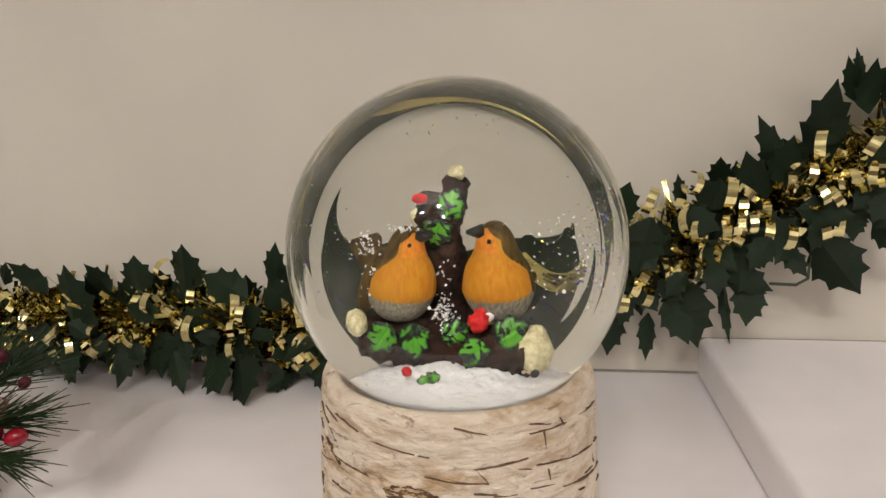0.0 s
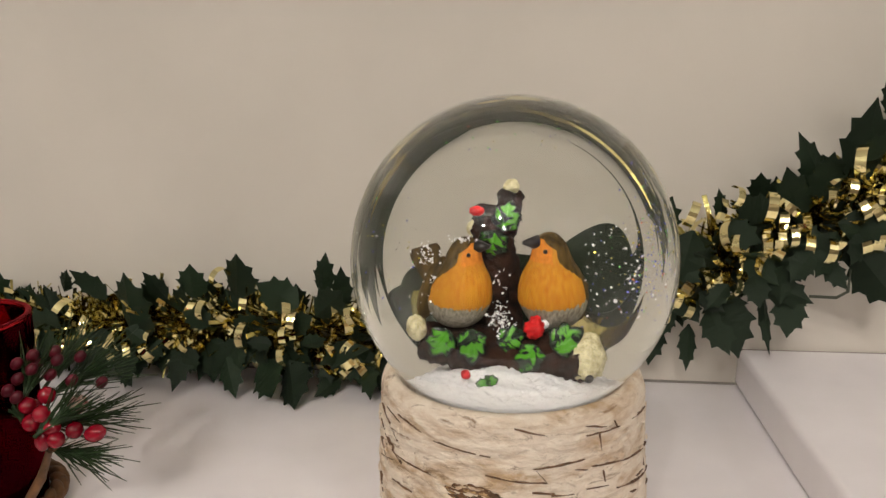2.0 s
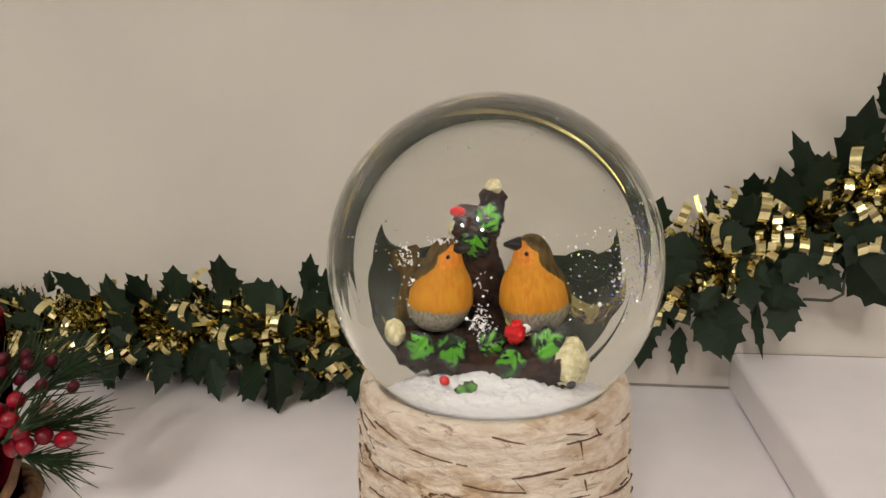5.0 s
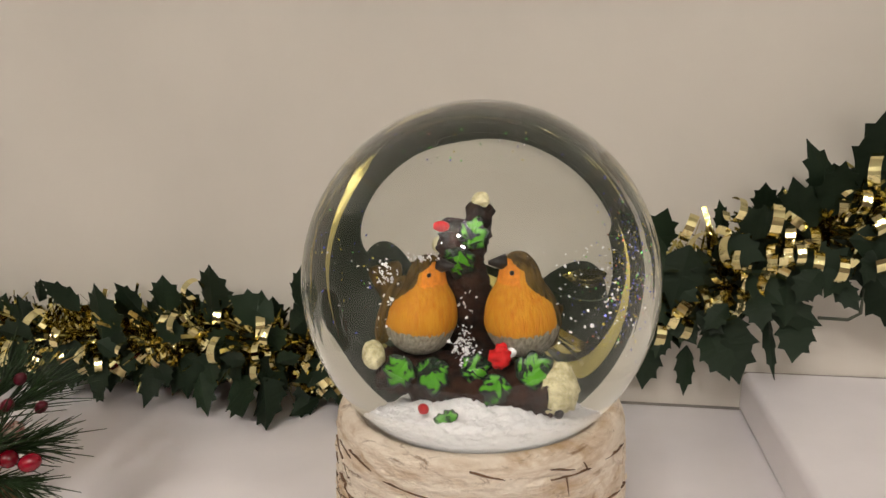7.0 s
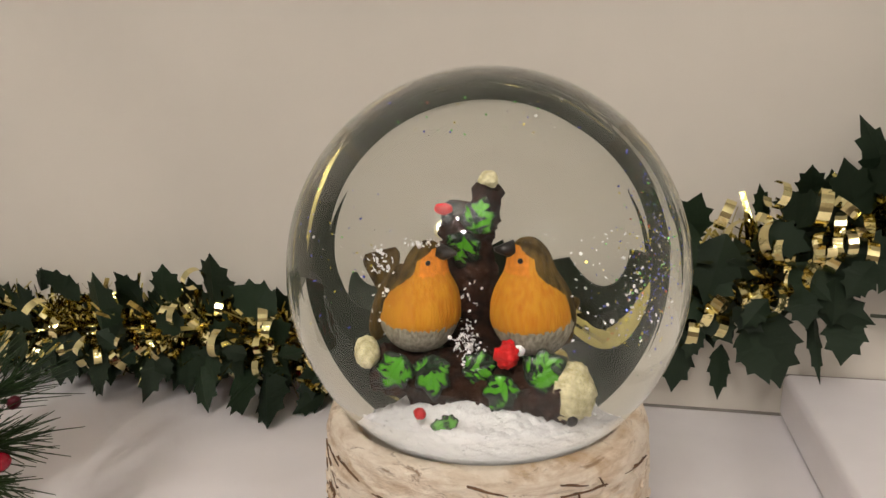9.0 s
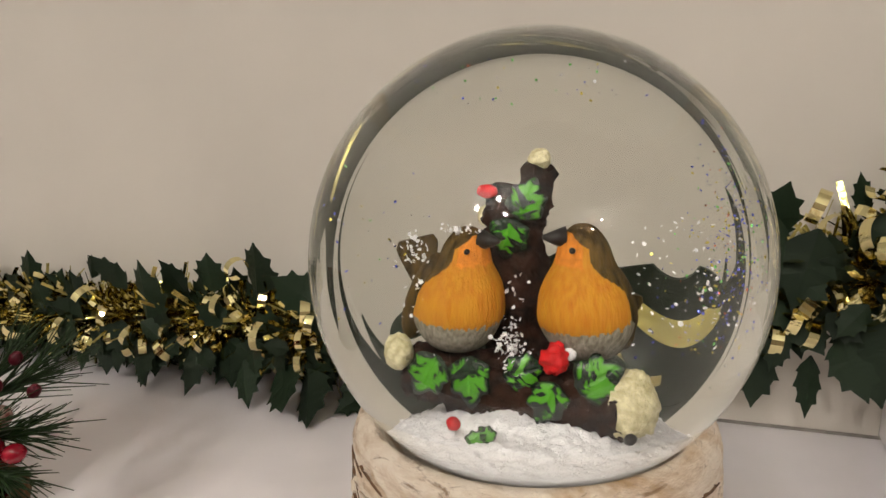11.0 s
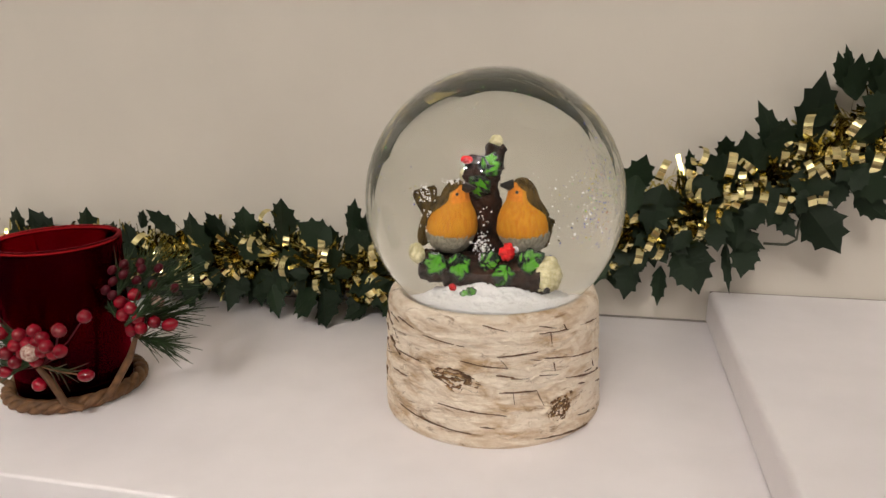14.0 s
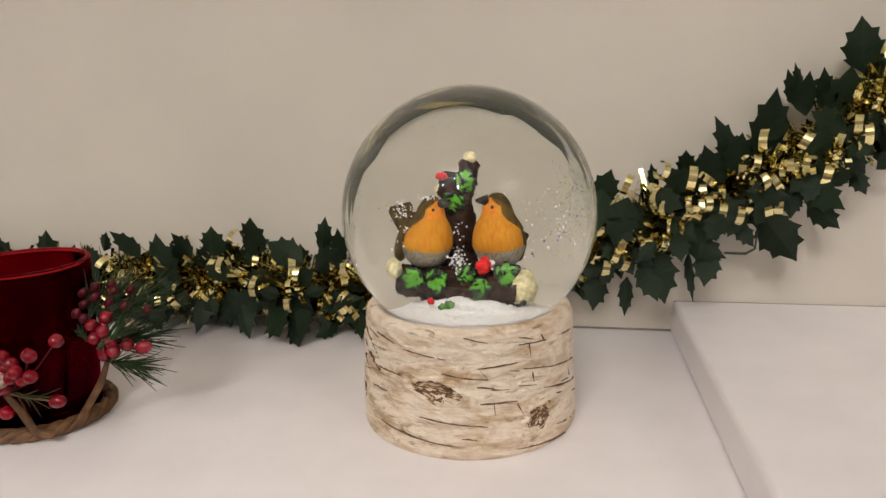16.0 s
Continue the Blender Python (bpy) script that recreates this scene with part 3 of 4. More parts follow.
def robin(name, x, y, z, front, head_turn, tail, wing, out, sway, size, label):
    """A plump moulded bird figurine in one mesh: orange breast and face, grey belly, brown back, beak, eyes and tail."""
    bm = bmesh.new()
    U, V = 120, 96
    H = 0.0208
    grid = []
    for j in range(V + 1):
        t = j / V
        th = math.pi * (1 - t)
        hz = (1 - math.cos(math.pi * t)) / 2
        # pear profile: broad belly, tapering to a round head
        r = math.sin(th) ** 0.8 * (0.0078 - 0.0036 * max(0, hz - 0.30) / 0.7 - 0.0008 * math.exp(-((hz - 0.72) / 0.12) ** 2))
        row = []
        for i in range(U):
            a = 2 * math.pi * i / U
            k = 1 + 0.10 * max(0, math.cos(a)) * math.exp(-((hz - 0.42) / 0.25) ** 2)
            rib = 0.00009 * math.sin(a * 48 + 3 * noise.noise(Vector((a * 3, hz * 4, 1))))
            row.append(Vector((r * k * math.sin(a) + rib * math.sin(a) * (r > 0.001), -(r * k * math.cos(a)) - rib * math.cos(a) * (r > 0.001), H * hz)))
        grid.append(row)
    vs = [[bm.verts.new(p) for p in row] for row in grid[1:-1]]
    bot, top = bm.verts.new(grid[0][0]), bm.verts.new(grid[-1][0])
    f0, h0 = math.radians(front), math.radians(head_turn)

    def paint(fc):
        c = fc.calc_center_median()
        hz = c.z / H
        a = math.atan2(c.x, -c.y)
        up = min(1, max(0, (hz - 0.50) / 0.28))
        up = up * up * (3 - 2 * up)
        w = math.radians(95 - 22 * up) + 0.05 * noise.noise(Vector((hz * 14, 2, a)))
        lean = f0 + (h0 - f0) * 0.55 * up
        da = abs((a - lean + math.pi) % (2 * math.pi) - math.pi)
        edge = 0.25 + 0.05 * (da / 1.4) ** 2 + 0.03 * noise.noise(Vector((a * 7, 0, 1))) + 0.035 * noise.noise(Vector((a * 30, 3, 1)))
        cap = 0.945 - 0.10 * min(1, max(0, (da - 0.4) / 0.9))
        if hz < edge:
            fc.material_index = 1 if da < math.radians(105) else 2
        else:
            dh = abs((a - h0 + math.pi) % (2 * math.pi) - math.pi)
            face = hz > 0.72 + 0.04 * noise.noise(Vector((a * 5, 1, 1))) and dh < math.radians(80)
            fc.material_index = 2 if hz > cap or da > w else 4 if face else 0

    for j in range(len(vs) - 1):
        for i in range(U):
            paint(bm.faces.new((vs[j][i], vs[j][(i + 1) % U], vs[j + 1][(i + 1) % U], vs[j + 1][i])))
    for i in range(U):
        paint(bm.faces.new((bot, vs[0][(i + 1) % U], vs[0][i])))
        paint(bm.faces.new((top, vs[-1][i], vs[-1][(i + 1) % U])))

    def add(verts, mi):
        for fc in {f for v in verts for f in v.link_faces}:
            fc.material_index = mi

    hd = Vector((math.sin(h0), -math.cos(h0), 0))
    eye_z = H * 0.845
    for s in (-1, 1):
        e = Matrix.Rotation(s * math.radians(60), 4, "Z") @ hd
        add(ball(bm, Vector((0, 0, eye_z)) + e * 0.00448, 0.00050, u=10, v=8), 3)
    # short stout beak
    m = Matrix.Translation(Vector((0, 0, H * 0.905)) + hd * 0.0043) @ (hd + Vector((0, 0, 0.06))).to_track_quat("Z", "Y").to_matrix().to_4x4()
    add(bmesh.ops.create_cone(bm, cap_ends=True, segments=14, radius1=0.0018, radius2=0.0004, depth=0.0034, matrix=m)["verts"], 3)
    # wings laid against the flanks, their tips down and back
    for s in (-1, 1):
        wa = f0 + s * math.radians(wing)
        c = Vector((math.sin(wa) * out, -math.cos(wa) * out, H * 0.43))
        add(ball(bm, c, 0.0052, (0.52, 0.62, 1.42), 28, 20, Matrix.Rotation(math.radians(-s * 14), 4, "Y")), 2)
    # tail: a flat fan, broad at its tip
    x0, y0, z0, x1, z1, spread = tail
    rows = []
    for i in range(9):
        t = i / 8
        half = 0.0008 + (spread / 2 - 0.0008) * t ** 0.8 * (1 - 0.35 * max(0, t - 0.85) / 0.15)
        side = Vector((z1 - z0, 0, -(x1 - x0))).normalized()
        c = Vector((x0 + (x1 - x0) * t, y0 + 0.001 * t, z0 + (z1 - z0) * t))
        rows.append([bm.verts.new(c + side * half * math.cos(a) + Vector((0, 0.0007 * math.sin(a) * (1 - 0.5 * t), 0))) for a in np.linspace(0, 2 * math.pi, 17)[:-1]])
    for p, q in zip(rows, rows[1:]):
        for k in range(16):
            bm.faces.new((p[k], p[(k + 1) % 16], q[(k + 1) % 16], q[k])).material_index = 2
    bm.faces.new(rows[0]).material_index = 2
    bm.faces.new(list(reversed(rows[-1]))).material_index = 2
    for v in bm.verts:
        v.co.x += sway * max(0, v.co.z / H - 0.2)
    bm.transform(Matrix.Translation(inside(x, y, z)) @ Matrix.Scale(size, 4))
    return part(name, bm, (M_ORANGE, M_GREY, M_BROWN, M_BLACK, M_FACE), globe, label)


robin("robin_figurine", -0.0122, -0.0035, -0.0156, 30, 74, (-0.0066, 0.0030, 0.0088, -0.0092, 0.0176, 0.0078), 124, 0.0062, 0.0022, 1.01, "robin ornament with orange breast, snow-flecked brown back")
robin("robin_figurine", 0.0098, -0.0045, -0.0154, -24, -70, (0.0030, 0.0060, 0.0035, 0.0050, 0.0090, 0.0050), 128, 0.0036, -0.0010, 1.07, "robin ornament with orange breast and black beak")

# loose flakes in the water
rng = random.Random(5)
bm = bmesh.new()


def flake(p, s):
    a, b = Vector((rng.uniform(-1, 1), rng.uniform(-1, 1), rng.uniform(-1, 1))).normalized(), Vector((rng.uniform(-1, 1), rng.uniform(-1, 1), rng.uniform(-1, 1)))
    b = a.cross(b).normalized()
    vv = [bm.verts.new(p + s * (math.cos(k * math.pi / 2.5) * a + math.sin(k * math.pi / 2.5) * b)) for k in range(5)]
    up = bm.verts.new(p + a.cross(b) * s * 0.4)
    for k in range(5):
        bm.faces.new((vv[k], vv[(k + 1) % 5], up))
    bm.faces.new(list(reversed(vv)))


for cx, cy, cz, sx, sy, sz, cnt in ((-0.0200, -0.0028, 0.0005, 0.0024, 0.001, 0.003, 44), (-0.0182, -0.0065, -0.006, 0.0015, 0.001, 0.006, 22), (-0.0110, -0.0065, 0.0060, 0.0024, 0.002, 0.0008, 26), (-0.002, -0.009, -0.0125, 0.0024, 0.002, 0.003, 110), (-0.003, -0.003, -0.008, 0.002, 0.001, 0.005, 20), (-0.016, -0.008, -0.006, 0.003, 0.002, 0.006, 18), (0.026, 0.002, -0.002, 0.006, 0.006, 0.010, 48), (0.018, -0.004, -0.004, 0.002, 0.003, 0.008, 14)):
    for _ in range(cnt):
        flake(inside(rng.gauss(cx, sx * 0.6), rng.gauss(cy, sy * 0.6), rng.gauss(cz, sz * 0.6)), rng.uniform(0.00020, 0.00052))
for _ in range(420):
    r, a = 0.031 * math.sqrt(rng.random()), rng.uniform(0, 2 * math.pi)
    x, y = r * math.cos(a), r * math.sin(a)
    flake(Vector((x, y, GLOBE.z + snow_height(x, y) + 0.0001)), rng.uniform(0.00020, 0.00045))
tagged(part("snowflakes", bm, M_SNOW, globe, "loose white plastic snowflakes in the water", smooth=False), kind="stuff")

# loose glitter; the dense right-hand cluster stands in for reflections in the rim
bm = bmesh.new()
for cx, cy, cz, sx, sy, sz, cnt in ((0.028, 0.0, 0.002, 0.007, 0.010, 0.012, 150), (0.036, -0.012, 0.008, 0.004, 0.008, 0.013, 480), (0.0, -0.004, 0.030, 0.016, 0.010, 0.004, 60), (-0.028, -0.002, 0.004, 0.006, 0.010, 0.010, 60), (0.024, 0.010, -0.014, 0.006, 0.008, 0.006, 50)):
    for _ in range(cnt):
        p = inside(rng.gauss(cx, sx * 0.7), rng.gauss(cy, sy * 0.7), rng.gauss(cz, sz * 0.7))
        if (p - G).length < 0.0455:
            flake(p, rng.uniform(0.00014, 0.00032))
tagged(part("glitter", bm, M_GLITTER, globe, "tiny iridescent glitter flecks, those at the right rim standing in for reflected glints", smooth=False), kind="stuff")

# ---- garland ----
garland = thing("garland", (0, 0.284, 0.03), "gold tinsel garland with dark green holly leaves against the wall", "garland")


def spine(x):
    """Height of the garland's core along the wall."""
    xs = (-0.40, -0.26, -0.19, -0.135, -0.10, -0.03, 0.034, 0.058, 0.083, 0.107, 0.130, 0.144, 0.18, 0.24)
    zs = (0.022, 0.024, 0.027, 0.027, 0.022, 0.036, 0.052, 0.062, 0.073, 0.084, 0.098, 0.108, 0.140, 0.195)
    return float(np.interp(x, xs, zs))


def local(m):
    return Matrix.Translation(-garland.location) @ m


bm = bmesh.new()
tube(bm, [Vector((x, 0.288 + 0.002 * math.sin(x * 90), spine(x))) for x in np.linspace(-0.36, 0.22, 90)], 0.0016, 8)
bm.transform(local(Matrix()))
part("core_wire", bm, M_WIRE, garland, "twisted dark green core wire")
bm = bmesh.new()
tube(bm, [(0.092, 0.275, 0.050), (0.101, 0.272, 0.0505), (0.105, 0.272, 0.053), (0.107, 0.276, 0.066)], 0.0007, 6)
bm.transform(local(Matrix()))
part("loose_wire", bm, M_WIRE, garland, "bent loose end of wire")

rng = random.Random(11)
bm = bmesh.new()
for _ in range(6500):
    x = rng.uniform(-0.36, 0.215)
    dx = 0.002
    along = Vector((dx, 0, spine(x + dx) - spine(x))).normalized()
    a = rng.uniform(0, 2 * math.pi)
    out = (Vector((0, -1, 0)) * math.cos(a) + along.cross(Vector((0, -1, 0))) * math.sin(a) + along * rng.uniform(-0.6, 0.6)).normalized()
    ln = rng.uniform(0.007, 0.0185)
    c = Vector((x, 0.289, spine(x)))
    side = out.cross(Vector((rng.uniform(-1, 1), rng.uniform(-1, 1), rng.uniform(-1, 1)))).normalized()
    bend = out.cross(side) * rng.uniform(-1.1, 1.1)
    pts = [c + out * ln * t + bend * ln * t * t for t in (0.1, 0.4, 0.7, 1.0)]
    pts = [Vector((p.x, min(p.y, 0.3025), max(p.z, 0.0008))) for p in pts]
    strip(bm, pts, [side] * 4, rng.choice((0.0006, 0.0009, 0.0013, 0.0020)))
bm.transform(local(Matrix()))
tagged(part("tinsel", bm, M_TINSEL, garland, "shiny gold tinsel strands", smooth=False), kind="stuff")


def curl_mesh(turns, radius, width):
    bm = bmesh.new()
    n = 14
    pts = [Vector((radius * math.cos(2 * math.pi * turns * i / n), width * 0.25 * i / n, radius * math.sin(2 * math.pi * turns * i / n))) for i in range(n + 1)]
    strip(bm, pts, [Vector((0, 1, 0))] * (n + 1), width)
    return bm


CURLS, TURNS = [], (0.62, 0.75, 0.5, 0.8)
for turns, radius, width in zip(TURNS, (0.0058, 0.0052, 0.0066, 0.0046), (0.0036, 0.0034, 0.0038, 0.0032)):
    me = bpy.data.meshes.new("ribbon_curl")
    b2 = curl_mesh(turns, radius, width)
    b2.to_mesh(me)
    b2.free()
    me.materials.append(M_GOLD)
    CURLS.append(me)


def curl(x, y, z, kind, rx=0, ry=0, rz=0):
    ob = new("ribbon_curl", CURLS[kind])
    ob.parent = garland
    ob.matrix_basis = local(pose(x, y, z, rx, ry, rz))


for k, (x, z) in enumerate(((-0.1385, 0.0330), (-0.1235, 0.0345), (-0.146, 0.0275), (-0.1375, 0.0245), (-0.127, 0.0190), (-0.120, 0.0225), (-0.108, 0.0385), (-0.1075, 0.0275), (-0.099, 0.0335), (-0.098, 0.0210), (-0.128, 0.0380), (-0.157, 0.0540), (-0.094, 0.0390), (-0.173, 0.0370),
                            (0.050, 0.0550), (0.0455, 0.0445), (0.0365, 0.0415), (0.063, 0.0555), (0.075, 0.0855), (0.062, 0.0895), (0.089, 0.0700), (0.0975, 0.0885), (0.108, 0.1030), (0.118, 0.0910), (0.115, 0.0740), (0.046, 0.0830), (0.131, 0.1010), (0.140, 0.1030), (0.101, 0.0740), (0.077, 0.0690))):
    curl(x, 0.2755 + rng.uniform(-0.002, 0.003), z, k % 4, rng.uniform(-30, 30), -180 * (1 - TURNS[k % 4]) + rng.uniform(-35, 35), 90 + rng.uniform(-40, 40))
for _ in range(240):
    x = rng.uniform(-0.35, 0.21)
    a = rng.uniform(-1.25, 1.25)
    d = rng.uniform(0.012, 0.0175)
    curl(x, 0.288 - d * math.cos(a), max(0.006, spine(x) + d * math.sin(a)), rng.randrange(4), rng.uniform(-70, 70), rng.uniform(0, 360), rng.uniform(0, 360))
for _ in range(44):
    x = rng.uniform(0.03, 0.20)
    a = rng.uniform(-0.9, 0.9)
    curl(x, 0.287 - 0.0185 * math.cos(a), spine(x) + 0.0185 * math.sin(a), rng.randrange(4), rng.uniform(-40, 40), rng.uniform(0, 360), 90 + rng.uniform(-60, 60))


def holly_mesh(bend, fold):
    """A stiff holly leaf of unit length and width with hooked points, folded a little on its midrib."""
    side = [(0.0, 0.03), (0.07, 0.15), (0.16, 0.31), (0.23, 0.45), (0.29, 0.37), (0.38, 0.41), (0.47, 0.52), (0.53, 0.40), (0.62, 0.34), (0.71, 0.38), (0.77, 0.21), (0.86, 0.13), (0.93, 0.06), (1.0, 0.010)]
    bm = bmesh.new()

    def at(u, w, s, dz):
        return (s * w, u, -fold * w + bend * (u - 0.3) ** 2 + 0.05 * math.sin(7 * u + 3 * s) * w * 2 + dz)

    mid_t = [bm.verts.new(at(u, 0, 1, 0.0)) for u, w in side]
    mid_b = [bm.verts.new(at(u, 0, 1, -0.012)) for u, w in side]
    for s in (-1, 1):
        et = [bm.verts.new(at(min(1, u + 0.05 * (w in (0.45, 0.52, 0.38))), w, s, 0.0)) for u, w in side]
        eb = [bm.verts.new(at(min(1, u + 0.05 * (w in (0.45, 0.52, 0.38))), w, s, -0.012)) for u, w in side]
        for i in range(len(side) - 1):
            q = [(mid_t[i], et[i], et[i + 1], mid_t[i + 1]), (mid_b[i + 1], eb[i + 1], eb[i], mid_b[i]), (et[i], eb[i], eb[i + 1], et[i + 1])]
            for f in q:
                bm.faces.new(f if s > 0 else tuple(reversed(f)))
    me = bpy.data.meshes.new("holly_leaf")
    bm.normal_update()
    bm.to_mesh(me)
    bm.free()
    me.materials.append(M_LEAF)
    return me


HOLLY = [holly_mesh(b, f) for b, f in ((0.25, 0.15), (-0.2, 0.30), (0.45, 0.05), (0.1, 0.4))]
count = 0


def holly(x, y, z, lean, length, width, forward=5):
    """A leaf from its foot; lean: degrees from upright towards +x."""
    global count
    count += 1
    ob = new("holly_leaf", HOLLY[count % 4])
    ob.parent = garland
    m = Matrix.Translation((x, y, z)) @ Matrix.Rotation(math.radians(lean), 4, "Y") @ Matrix.Rotation(math.radians(90), 4, "X") @ Matrix.Rotation(math.radians(rng.uniform(-18, 18)), 4, "Y") @ Matrix.Rotation(math.radians(forward), 4, "X")
    ob.matrix_basis = local(m @ Matrix.Diagonal((length * width, length, length * 0.6, 1)))


holly(-0.2464, 0.289, 0.0418, 25, 0.0138, 0.6, 17)
holly(-0.2174, 0.280, 0.0411, -40, 0.0212, 0.55, 11)
holly(-0.2036, 0.275, 0.0282, 8, 0.0293, 0.75, 8)
holly(-0.1867, 0.280, 0.0416, -30, 0.0173, 0.55, 13)
holly(-0.1732, 0.280, 0.0419, 4, 0.0181, 0.9, 13)
holly(-0.1873, 0.286, 0.0254, 25, 0.0269, 0.55, 9)
holly(-0.1517, 0.280, 0.0423, 11, 0.0235, 0.85, 10)
holly(-0.1207, 0.275, 0.0411, -58, 0.0217, 0.8, 11)
holly(-0.1124, 0.283, 0.0439, 11, 0.0217, 0.5, 11)
holly(-0.1023, 0.280, 0.0385, 6, 0.0229, 0.45, 10)
holly(-0.1131, 0.275, 0.0366, 47, 0.0202, 0.8, 11)
holly(-0.1772, 0.275, 0.0240, -174, 0.0240, 0.55, 23)
holly(-0.1578, 0.275, 0.0197, 154, 0.0237, 0.6, 34)
holly(-0.1402, 0.275, 0.0153, 141, 0.0260, 0.7, 49)
holly(-0.1261, 0.272, 0.0167, 146, 0.0246, 0.85, 44)
holly(-0.1045, 0.275, 0.0243, 144, 0.0197, 0.8, 12)
holly(-0.1032, 0.278, 0.0075, -122, 0.0161, 0.6, 49)
holly(-0.0926, 0.278, 0.0175, 155, 0.0218, 0.5, 39)
holly(-0.1647, 0.280, 0.0275, -11, 0.0116, 0.7, 20)
holly(0.0329, 0.280, 0.0715, 15, 0.0202, 0.75, 11)
holly(0.0603, 0.286, 0.0778, -12, 0.0152, 0.4, 15)
holly(0.0817, 0.280, 0.0814, -75, 0.0241, 0.55, 10)
holly(0.0751, 0.289, 0.0844, -3, 0.0148, 0.7, 16)
holly(0.0883, 0.280, 0.0787, -20, 0.0251, 0.6, 9)
holly(0.0985, 0.283, 0.0892, -29, 0.0287, 0.4, 8)
holly(0.0955, 0.280, 0.0869, 0, 0.0213, 0.7, 11)
holly(0.1077, 0.280, 0.0922, 5, 0.0353, 0.5, 7)
holly(0.1235, 0.289, 0.1177, -25, 0.0198, 0.4, 12)
holly(0.1250, 0.289, 0.1229, -20, 0.0164, 0.3, 14)
holly(0.1261, 0.286, 0.1139, -9, 0.0211, 0.6, 11)
holly(0.1368, 0.289, 0.1149, -12, 0.0219, 0.45, 11)
holly(0.1413, 0.283, 0.1112, -1, 0.0254, 0.8, 9)
holly(0.1497, 0.286, 0.1325, -9, 0.0254, 0.7, 9)
holly(0.0563, 0.275, 0.0781, 112, 0.0169, 0.8, 14)
holly(0.0394, 0.272, 0.0633, 129, 0.0124, 0.8, 19)
holly(0.0337, 0.278, 0.0390, -169, 0.0203, 0.7, 11)
holly(0.0478, 0.280, 0.0357, -177, 0.0200, 0.4, 12)
holly(0.0571, 0.272, 0.0524, 161, 0.0273, 0.75, 8)
holly(0.0583, 0.275, 0.0629, -69, 0.0140, 0.7, 17)
holly(0.0770, 0.283, 0.0486, 176, 0.0254, 0.2, 9)
holly(0.0712, 0.272, 0.0581, 116, 0.0229, 0.6, 10)
holly(0.0844, 0.272, 0.0528, -177, 0.0184, 0.75, 13)
holly(0.1074, 0.272, 0.0681, 140, 0.0252, 0.85, 9)
holly(0.1207, 0.275, 0.0663, -177, 0.0172, 0.5, 13)
holly(0.1274, 0.275, 0.0744, 127, 0.0181, 0.7, 13)
holly(0.1207, 0.272, 0.0853, 118, 0.0236, 0.7, 10)
holly(0.1463, 0.278, 0.0898, 153, 0.0131, 0.7, 18)
holly(0.0990, 0.272, 0.0800, 96, 0.0192, 0.7, 12)
holly(0.1231, 0.275, 0.0953, 49, 0.0164, 0.7, 14)
holly(0.1497, 0.278, 0.1026, 0, 0.0181, 0.6, 13)
holly(0.1570, 0.280, 0.0894, 49, 0.0129, 0.6, 18)
holly(0.0339, 0.273, 0.0810, -170, 0.0207, 0.7, 11)
holly(0.0460, 0.272, 0.0771, -166, 0.0251, 0.7, 9)
holly(0.0534, 0.272, 0.0452, 155, 0.0200, 0.7, 12)
holly(0.0668, 0.272, 0.0677, 138, 0.0166, 0.75, 14)
holly(0.0970, 0.275, 0.0647, 151, 0.0135, 0.7, 17)
holly(0.1279, 0.273, 0.0903, -138, 0.0154, 0.7, 15)
holly(0.1086, 0.278, 0.1029, 29, 0.0139, 0.6, 17)
holly(0.1359, 0.273, 0.0825, 41, 0.0116, 0.7, 20)
holly(-0.2886, 0.280, 0.0242, 31, 0.0266, 0.5, 9)
holly(-0.2643, 0.280, 0.0244, -12, 0.0201, 0.65, 11)
holly(-0.2129, 0.275, 0.0109, 125, 0.0173, 0.6, 27)
holly(-0.2947, 0.280, 0.0270, -58, 0.0061, 0.4, 41)
for x, up in ((-0.335, 20), (-0.31, -30), (-0.30, 170), (-0.285, 15), (-0.33, 160), (0.165, 30), (0.175, 150), (0.19, 10), (0.155, 165), (-0.06, 10), (-0.075, -20), (0.0, 15), (-0.05, 165), (-0.01, 175), (0.02, 160)):
    holly(x, 0.288, spine(x) + (0.008 if abs(up) < 90 else -0.004), up, 0.024, 0.7)
for k in range(15):
    x = 0.034 + 0.150 * (k + 0.5) / 15
    holly(x, rng.uniform(0.266, 0.274), spine(x) - rng.uniform(0.004, 0.012), 180 + rng.uniform(-60, 60), rng.uniform(0.012, 0.016), rng.uniform(0.6, 0.85), rng.uniform(5, 25))
for k in range(9):
    x = -0.235 + 0.150 * (k + rng.random()) / 9
    holly(x, rng.uniform(0.269, 0.275), spine(x) + rng.uniform(-0.008, 0.006), rng.uniform(-180, 180), rng.uniform(0.011, 0.015), rng.uniform(0.6, 0.85), rng.uniform(0, 20))
for k in range(22):
    x = rng.uniform(0.028, 0.085)
    holly(x, rng.uniform(0.276, 0.290), spine(x) + rng.uniform(-0.006, 0.008), rng.uniform(-180, 180), rng.uniform(0.012, 0.016), rng.uniform(0.65, 0.85), rng.uniform(0, 15))
